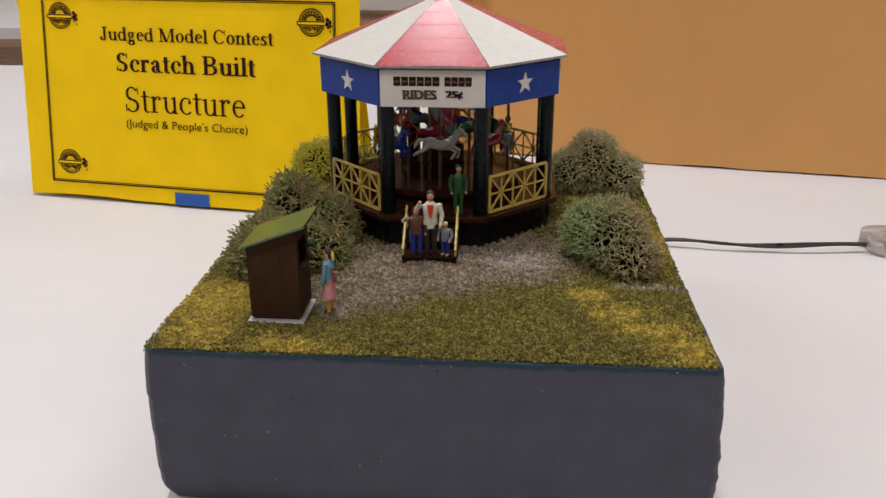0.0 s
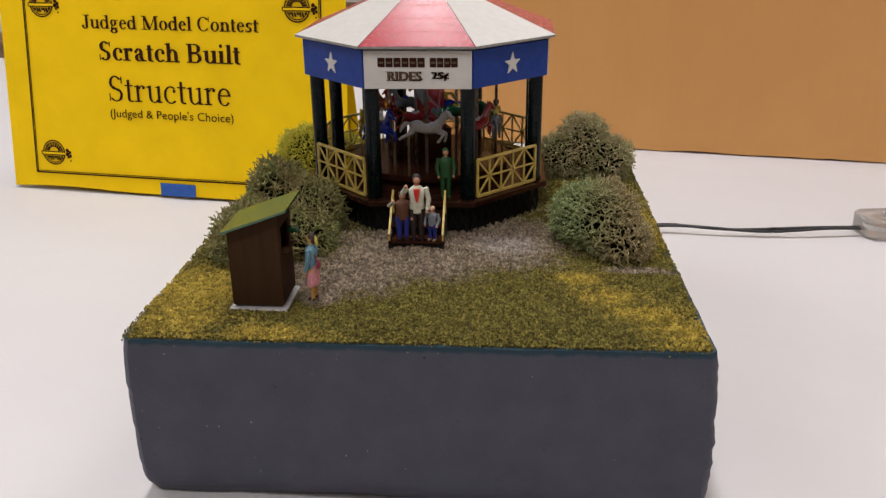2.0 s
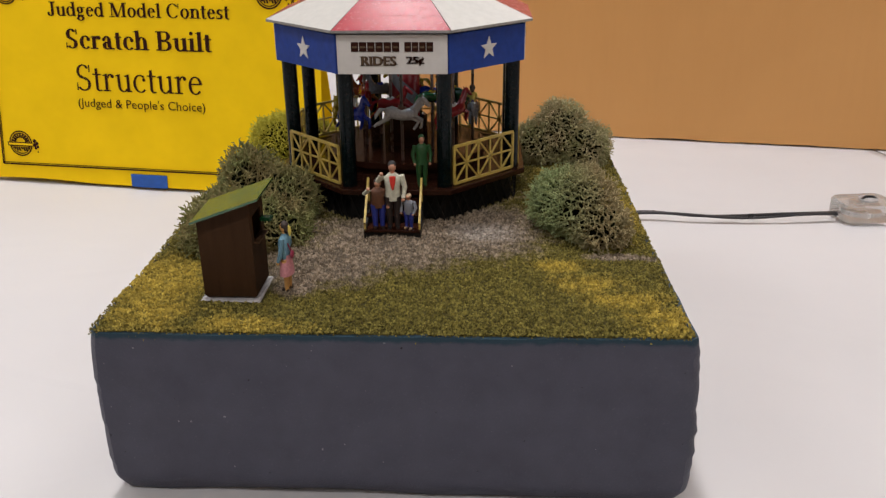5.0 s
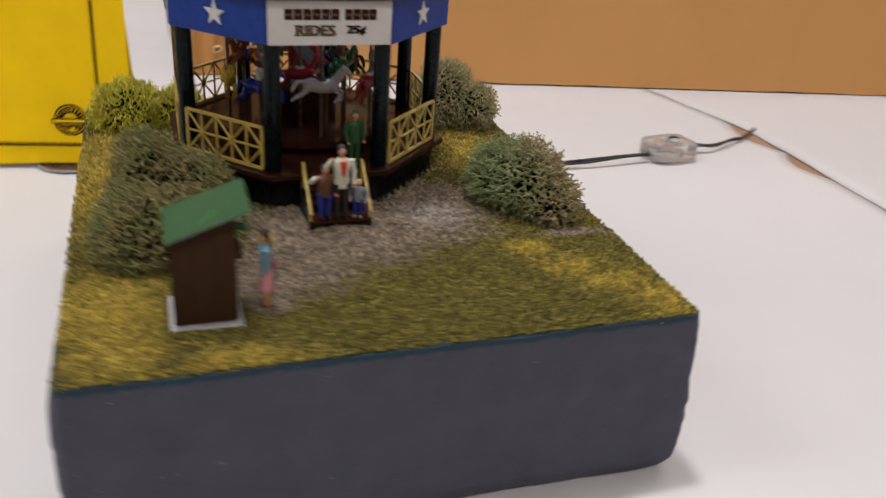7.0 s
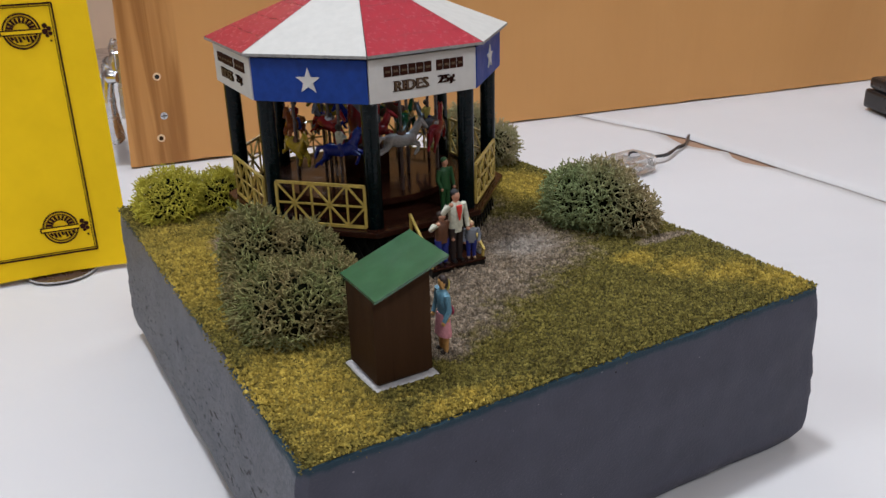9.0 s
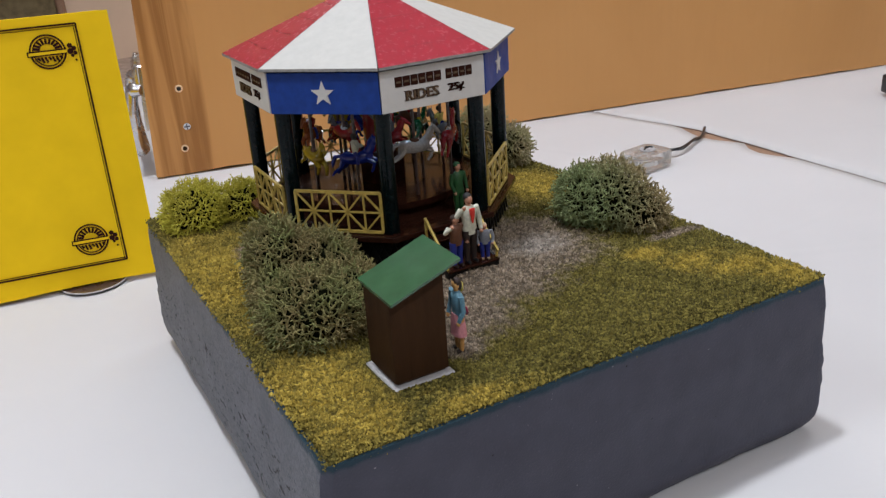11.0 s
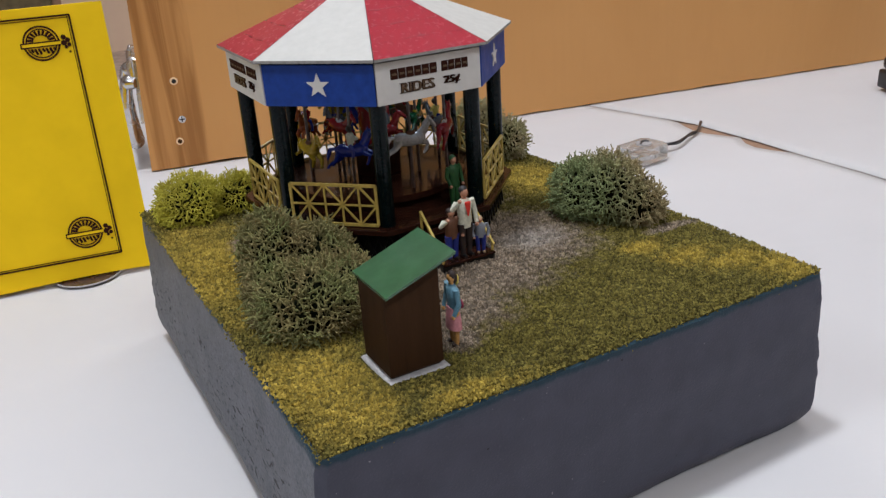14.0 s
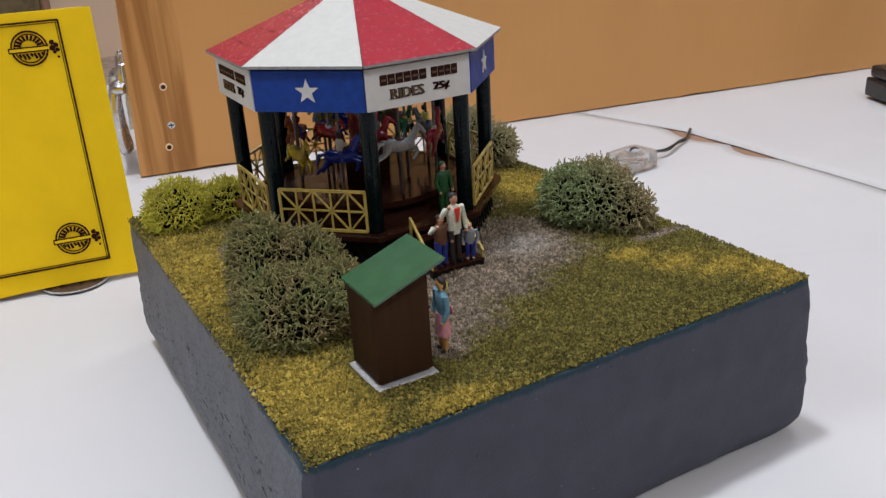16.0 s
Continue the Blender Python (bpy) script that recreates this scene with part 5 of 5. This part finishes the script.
class Serif:
    """Book letters with stressed bowls, stems and feet, printed flat; x runs right and z up, one em wide per unit."""

    ADVANCE = {"J": 0.50, "u": 0.53, "d": 0.53, "g": 0.50, "e": 0.444, "M": 0.93, "o": 0.50, "l": 0.278, "C": 0.70, "n": 0.53, "t": 0.31, "s": 0.389,
               "S": 0.556, "c": 0.444, "r": 0.40, "a": 0.48, "h": 0.53, "B": 0.66, "i": 0.278, " ": 0.25}

    def __init__(self, bm, heavy, thin, place):
        self.bm, self.w, self.t, self.place, self.layer = bm, heavy, thin, place, 0
        self.x0 = 0.0

    def poly(self, pts):
        self.layer += 1
        self.bm.faces.new([self.bm.verts.new(self.place(self.x0 + x, z, self.layer)) for x, z in pts])

    def stem(self, x, z0, z1, w=None):
        w = w or self.w
        self.poly(((x - w / 2, z0), (x + w / 2, z0), (x + w / 2, z1), (x - w / 2, z1)))

    def foot(self, x, z, reach=0.075, left=True, right=True):
        a, b = self.w / 2 + (reach if left else 0), self.w / 2 + (reach if right else 0)
        self.poly(((x - a, z), (x + b, z), (x + b, z + self.t), (x - a, z + self.t)))

    def flag(self, x, z):
        """The slanting tick at the head of a small stem."""
        self.poly(((x - self.w / 2 - 0.07, z - 0.055), (x - self.w / 2 - 0.07, z - 0.03), (x + self.w / 2, z + 0.008), (x + self.w / 2, z - 0.055)))

    def slope(self, p, q, w):
        self.poly(((p[0] - w / 2, p[1]), (p[0] + w / 2, p[1]), (q[0] + w / 2, q[1]), (q[0] - w / 2, q[1])))

    def arc(self, cx, cz, rx, rz, a0=0.0, a1=360.0, heavy=None):
        w, t, n = heavy or self.w, self.t, max(4, int(abs(a1 - a0) / 15))
        ring = [math.radians(a0 + (a1 - a0) * i / n) for i in range(n + 1)]
        for p, q in zip(ring, ring[1:]):
            self.poly([(cx + r * math.cos(k), cz + h * math.sin(k)) for r, h, k in ((rx, rz, p), (rx, rz, q), (rx - w, rz - t, q), (rx - w, rz - t, p))])

    def dot(self, x, z, r):
        self.poly([(x + r * math.cos(k * 0.6283), z + r * math.sin(k * 0.6283)) for k in range(10)])

    def hump(self, x, wide, top=0.45):
        """The arch of n and h from a stem at x to one a given width away."""
        w = self.w
        self.arc(x + wide / 2 + w * 0.1, top - 0.17, wide / 2 + w * 0.4, 0.18, 0, 165)
        self.stem(x + wide, 0.0, top - 0.17)
        self.foot(x, 0), self.foot(x + wide, 0)

    def glyph(self, c):
        w, x, cap = self.w, 0.45, 0.67
        if c in "il":
            self.stem(0.14, 0, x if c == "i" else cap), self.flag(0.14, x if c == "i" else cap), self.foot(0.14, 0)
            if c == "i":
                self.dot(0.135, 0.615, 0.035 + w * 0.22)
        elif c == "o":
            self.arc(0.25, x / 2, 0.225, x / 2 + 0.012)
        elif c == "c":
            self.arc(0.25, x / 2, 0.225, x / 2 + 0.012, 50, 318), self.dot(0.36, 0.33, 0.02 + w * 0.35)
        elif c == "e":
            self.arc(0.235, x / 2, 0.205, x / 2 + 0.012, 8, 322), self.stem(0.245, 0.245, 0.245 + self.t, 0.37)
        elif c == "d":
            self.arc(0.225, x / 2, 0.205, x / 2 + 0.012, 40, 320), self.stem(0.40, 0, cap), self.flag(0.40, cap), self.foot(0.40, 0, 0.06, False)
        elif c == "u":
            self.flag(0.12, x), self.stem(0.12, 0.13, x), self.arc(0.25, 0.16, 0.13 + w / 2, 0.17, 180, 330), self.stem(0.40, 0, x), self.flag(0.40, x), self.foot(0.40, 0, 0.06, False)
        elif c == "n":
            self.stem(0.125, 0, x), self.flag(0.125, x), self.hump(0.125, 0.275)
        elif c == "h":
            self.stem(0.125, 0, cap), self.flag(0.125, cap), self.hump(0.125, 0.275)
        elif c == "r":
            self.stem(0.125, 0, x), self.flag(0.125, x), self.foot(0.125, 0), self.arc(0.27, 0.30, 0.13, 0.16, 70, 160, w * 0.7), self.dot(0.32, 0.395, 0.025 + w * 0.32)
        elif c == "t":
            self.stem(0.14, 0.09, 0.585), self.stem(0.155, x - self.t, x, 0.27), self.arc(0.215, 0.09, 0.075 + w / 2, 0.10, 180, 315)
        elif c == "a":
            self.arc(0.21, 0.31, 0.155, 0.152, 0, 150), self.stem(0.365 - w / 2, 0.07, 0.32), self.arc(0.205, 0.125, 0.165, 0.137, 60, 310), self.foot(0.40, 0, 0.03), self.slope((0.40, 0), (0.365 - w / 2, 0.09), w), self.dot(0.10, 0.335, 0.02 + w * 0.3)
        elif c == "g":
            self.arc(0.22, 0.305, 0.175, 0.157), self.arc(0.23, -0.095, 0.205, 0.115), self.stem(0.42, 0.40, 0.44, 0.12)
            self.slope((0.10, 0.0), (0.15, 0.17), w * 0.6), self.stem(0.25, 0.0, 0.0 + self.t * 1.6, 0.30)
        elif c in "sS":
            k = 1.0 if c == "s" else cap / x
            mid, rx = 0.195 if c == "s" else 0.28, 0.145 if c == "s" else 0.205
            self.arc(mid, x * 0.735 * k, rx, x * 0.285 * k, 30, 262, w * 1.05), self.arc(mid, x * 0.255 * k, rx + 0.015, x * 0.275 * k, 82, -150, w * 1.05)
            self.slope((mid + rx * 0.55, x * 0.40 * k), (mid - rx * 0.55, x * 0.60 * k), w * 1.25)
            self.stem(mid + rx - 0.008, x * 0.72 * k, x * 1.0 * k, self.t), self.stem(mid - rx + 0.002, 0.0, x * 0.30 * k, self.t)
        elif c == "C":
            self.arc(0.36, cap / 2, 0.325, cap / 2 + 0.014, 38, 322), self.stem(0.635, 0.44, cap, self.t * 1.1)
        elif c == "J":
            self.stem(0.31, 0.10, cap), self.foot(0.31, cap - self.t, 0.10), self.arc(0.21, 0.10, 0.10 + w / 2, 0.12, 360, 190), self.dot(0.10, 0.12, 0.03 + w * 0.3)
        elif c == "M":
            self.stem(0.15, 0, cap, self.t * 1.2), self.stem(0.77, 0, cap), self.foot(0.15, 0), self.foot(0.77, 0), self.foot(0.13, cap - self.t, 0.05), self.foot(0.80, cap - self.t, 0.05)
            self.slope((0.445, 0.0), (0.17, cap), w * 1.15), self.slope((0.445, 0.0), (0.745, cap), self.t * 1.2)
        elif c == "B":
            self.stem(0.16, 0, cap), self.foot(0.14, 0, 0.05), self.foot(0.14, cap - self.t, 0.05)
            for z, h, rx in ((0.505, 0.165, 0.20), (0.175, 0.175, 0.235)):
                self.arc(0.36, z, rx, h, -90, 90)
                for e in (z + h - self.t, z - h):
                    self.stem(0.265, e, e + self.t, 0.20)


def print_words(text, u0, u1, base, em, heavy, thin):
    """Words in serif letters between two places along the card, on a base line."""
    bm = bmesh.new()
    total = sum(Serif.ADVANCE[c] for c in text)
    scale = (u1 - u0) / total
    pen = Serif(bm, heavy, thin, lambda x, z, layer: (u0 + x * scale, -0.0006 - 0.0000004 * layer, base + z * em))
    for c in text:
        pen.glyph(c)
        pen.x0 += Serif.ADVANCE[c]
    bmesh.ops.recalc_face_normals(bm, faces=bm.faces[:])
    part("lettering", bm, M_INK, sign, "black printed words")


print_words("Judged Model Contest", 0.0728, 0.2183, 0.1258, 0.0150, 0.130, 0.044)
print_words("Scratch Built", 0.0850, 0.2033, 0.1026, 0.0207, 0.138, 0.044)
print_words("Structure", 0.0902, 0.1938, 0.0718, 0.0282, 0.084, 0.036)
lettering("lettering", "(Judged & People's Choice)", 0.1036, 0.0086, 0.0003, pose(0.1430, -0.0005, 0.0617, 90), M_INK, sign, "black printed words", -0.006)


def emblem(u, v, r=0.0100):
    """A round printed mark: ring, sun rays, a band across and a small winged shape."""
    bm = bmesh.new()
    n = 32
    for ra, rb in ((r, r * 0.90), (r * 0.83, r * 0.76)):
        a = [bm.verts.new((u + ra * math.cos(i * 2 * math.pi / n), -0.00055, v + ra * math.sin(i * 2 * math.pi / n))) for i in range(n)]
        b = [bm.verts.new((u + rb * math.cos(i * 2 * math.pi / n), -0.00055, v + rb * math.sin(i * 2 * math.pi / n))) for i in range(n)]
        for i in range(n):
            bm.faces.new((a[i], a[(i + 1) % n], b[(i + 1) % n], b[i]))
    for i in range(9):
        an = math.radians(14 + i * 19)
        bar(bm, (u + r * 0.42 * math.cos(an), -0.0005, v + r * 0.08 + r * 0.36 * math.sin(an)), (u + r * 0.78 * math.cos(an), -0.0005, v + r * 0.08 + r * 0.66 * math.sin(an)), r * 0.13, 0.0002, 0, (0, 1, 0))
    bar(bm, (u - r * 1.10, -0.00062, v - 0.06 * r), (u + r * 1.02, -0.00062, v - r * 0.06), r * 0.22, 0.0002, 1, (0, 1, 0))
    for dz in (0.06, -0.18):
        bar(bm, (u - r * 1.12, -0.0007, v + dz * r), (u + r * 1.02, -0.0007, v + dz * r), r * 0.07, 0.0002, 0, (0, 1, 0))
    bar(bm, (u - r * 1.10, -0.0007, v + 0.07 * r), (u - r * 1.10, -0.0007, v - 0.19 * r), r * 0.07, 0.0002, 0, (0, 1, 0))
    for dx, dz, s in ((1.22, 0.22, 0.15), (1.42, 0.05, 0.14), (1.20, -0.10, 0.17), (1.46, -0.22, 0.12), (1.28, -0.34, 0.10), (1.44, -0.62, 0.07)):
        dots = [bm.verts.new((u + r * (dx + s * math.cos(k * 0.785)), -0.00055, v + r * (dz + s * math.sin(k * 0.785)))) for k in range(8)]
        bm.faces.new(dots)
    for k in range(7):
        x = -0.6 + 0.2 * k
        h = 0.18 + 0.16 * abs(math.sin(k * 2.1))
        bar(bm, (u + r * x, -0.0005, v - r * 0.28), (u + r * (x + 0.1), -0.0005, v - r * (0.28 + h)), r * 0.13, 0.0002, 0, (0, 1, 0))
    part("emblem", bm, [M_INK, M_CARD], sign, "round black printed emblem")


for u, v in ((0.0395, 0.1432), (0.0372, 0.0288), (0.2482, 0.1432), (0.2480, 0.0293)):
    emblem(u, v)
bm = bmesh.new()
box(bm, (0.1302, -0.0012, -0.0004), (0.1600, -0.0007, 0.0096), 0.0)
part("tape", bm, M_TAPE, sign, "strip of blue masking tape")

# ---- flat round lid half under the card ----
lid = empty("round_lid", "flat brown round lid with pale rim, half under the card", "lid")
lid.matrix_world = pose(-0.1235, 0.3580, -0.0006)
bm = bmesh.new()
tube(bm, ((0, 0, 0.0004), (0, 0, 0.0015)), 0.0199, 40)
part("lid_disc", bm, M_POLE, lid, "dark brown flat disc")
bm = bmesh.new()
n = 40
tube(bm, [(0.0203 * math.cos(i * 2 * math.pi / n), 0.0203 * math.sin(i * 2 * math.pi / n), 0.0012) for i in range(n + 1)], 0.0006, 8)
part("lid_rim", bm, M_PLINTH, lid, "pale rolled rim", soft=True)

# ---- black case at the far end of the table ----
case = empty("equipment_case", "small black plastic case standing on the white paper", "case")
case.matrix_world = pose(0.5925, 0.2885, 0.0002, 0, 0, -24)
bm = bmesh.new()
box(bm, (0, 0, 0.002), (0.16, 0.050, 0.020), 0.003, 0, 2)
part("case_body", bm, M_WIRE, case)
bm = bmesh.new()
box(bm, (0.002, 0.002, 0.0205), (0.158, 0.048, 0.032), 0.004, 0, 2)
part("case_lid", bm, M_WIRE, case)
for x in (0.012, 0.148):
    for y in (0.010, 0.040):
        bm = bmesh.new()
        tube(bm, ((x, y, 0.0), (x, y, 0.0022)), 0.006, 10)
        part("foot", bm, M_WIRE, case)

# ---- battery holder and its wires ----
glass = Nodes("clear_plastic", 0.12, 0, 0.5)
glass.colour((0.86, 0.86, 0.84))
glass.bsdf.inputs["Transmission Weight"].default_value = 0.8
glass.bsdf.inputs["IOR"].default_value = 1.4
glass.bump(glass.noise(300, 3), 0.2, 0.0004)
M_CLEAR = glass.mat
holder = empty("battery_holder", "clear plastic coin battery holder with a small switch", "battery holder")
holder.matrix_world = pose(0.2915, 0.3105, 0.0002, 0, 0, 8)
bm = bmesh.new()
ring = []
for cx, cy, a0 in ((0.0120, 0.007, 0), (-0.0105, 0.007, 90), (-0.0105, -0.007, 180), (0.0120, -0.007, 270)):
    for i in range(5):
        an = math.radians(a0 + i * 22.5)
        ring.append((cx + 0.0075 * math.cos(an), cy + 0.0075 * math.sin(an)))
prism(bm, ring, 0.0, 0.0124)
bmesh.ops.bevel(bm, geom=[e for e in bm.edges if abs(e.verts[0].co.z - e.verts[1].co.z) < 1e-6], offset=0.0014, segments=2, affect="EDGES")
part("shell", bm, M_CLEAR, holder, "clear plastic shell", soft=True)
bm = bmesh.new()
tube(bm, ((0.001, 0, 0.0030), (0.001, 0, 0.0062)), 0.0098, 28)
part("coin_cell", bm, M_CHROME, holder, "bright metal coin cell", soft=True)
bm = bmesh.new()
tube(bm, ((0.004, 0.001, 0.0125), (0.004, 0.001, 0.0130)), 0.0062, 20)
part("cap_ring", bm, M_PLINTH, holder, soft=True)
bm = bmesh.new()
tube(bm, ((-0.001, 0.0, 0.0133), (0.003, 0.003, 0.0137), (0.008, 0.003, 0.0134), (0.0088, 0.0, 0.0133)), (0.0009, 0.0010, 0.0009, 0.0006), 7)
part("switch", bm, M_WIRE, holder, "small dark switch", soft=True)


def cable(label, pts, r=0.00100):
    cu = bpy.data.curves.new("cable", "CURVE")
    cu.dimensions, cu.bevel_depth, cu.bevel_resolution, cu.resolution_u = "3D", r, 3, 8
    sp = cu.splines.new("NURBS")
    sp.points.add(len(pts) - 1)
    for q, p in zip(sp.points, pts):
        q.co = (*p, 1)
    sp.use_endpoint_u, sp.order_u = True, 4
    tmp = bpy.data.objects.new("cable", cu)
    scene.collection.objects.link(tmp)
    bpy.context.view_layer.update()
    me = bpy.data.meshes.new_from_object(tmp.evaluated_get(bpy.context.evaluated_depsgraph_get()))
    bpy.data.objects.remove(tmp)
    me.materials.clear()
    me.materials.append(M_WIRE)
    me.shade_smooth()
    return tagged(new("cable", me), label, "cable", "thin black wires")


for dy, dz, ph in ((0.0, 0.0, 0.0), (0.0019, 0.0005, 1.3)):
    pts = [(0.08, 0.2425, 0.010), (0.085, 0.262, 0.008), (0.11, 0.292, 0.005)]
    for i in range(9):
        t = i / 8
        x = 0.135 + 0.138 * t
        pts.append((x, 0.3045 + dy * (0.6 + 0.5 * math.sin(i * 1.7 + ph)) - 0.006 * math.sin(math.pi * t), 0.0044 + dz + 0.0012 * math.sin(i * 1.1 + ph) * (1 if 0 < i < 8 else 0)))
    cable("thin black wire from the diorama to the battery holder", pts)
    pts = []
    for i in range(9):
        t = i / 8
        swing = 0.0040 * math.sin(i * 1.75 + ph * 0.6)
        pts.append((0.3100 + 0.092 * t + swing, 0.3150 + 0.041 * t * t + swing + dy * 0.3 * math.cos(i * 1.5), 0.0052 - 0.0052 * t ** 1.5 + 0.0012 * math.cos(i * 1.5 + ph * 2.4) * (1 - t)))
    cable("twisted black wire running under the paper edge", pts, 0.0012)
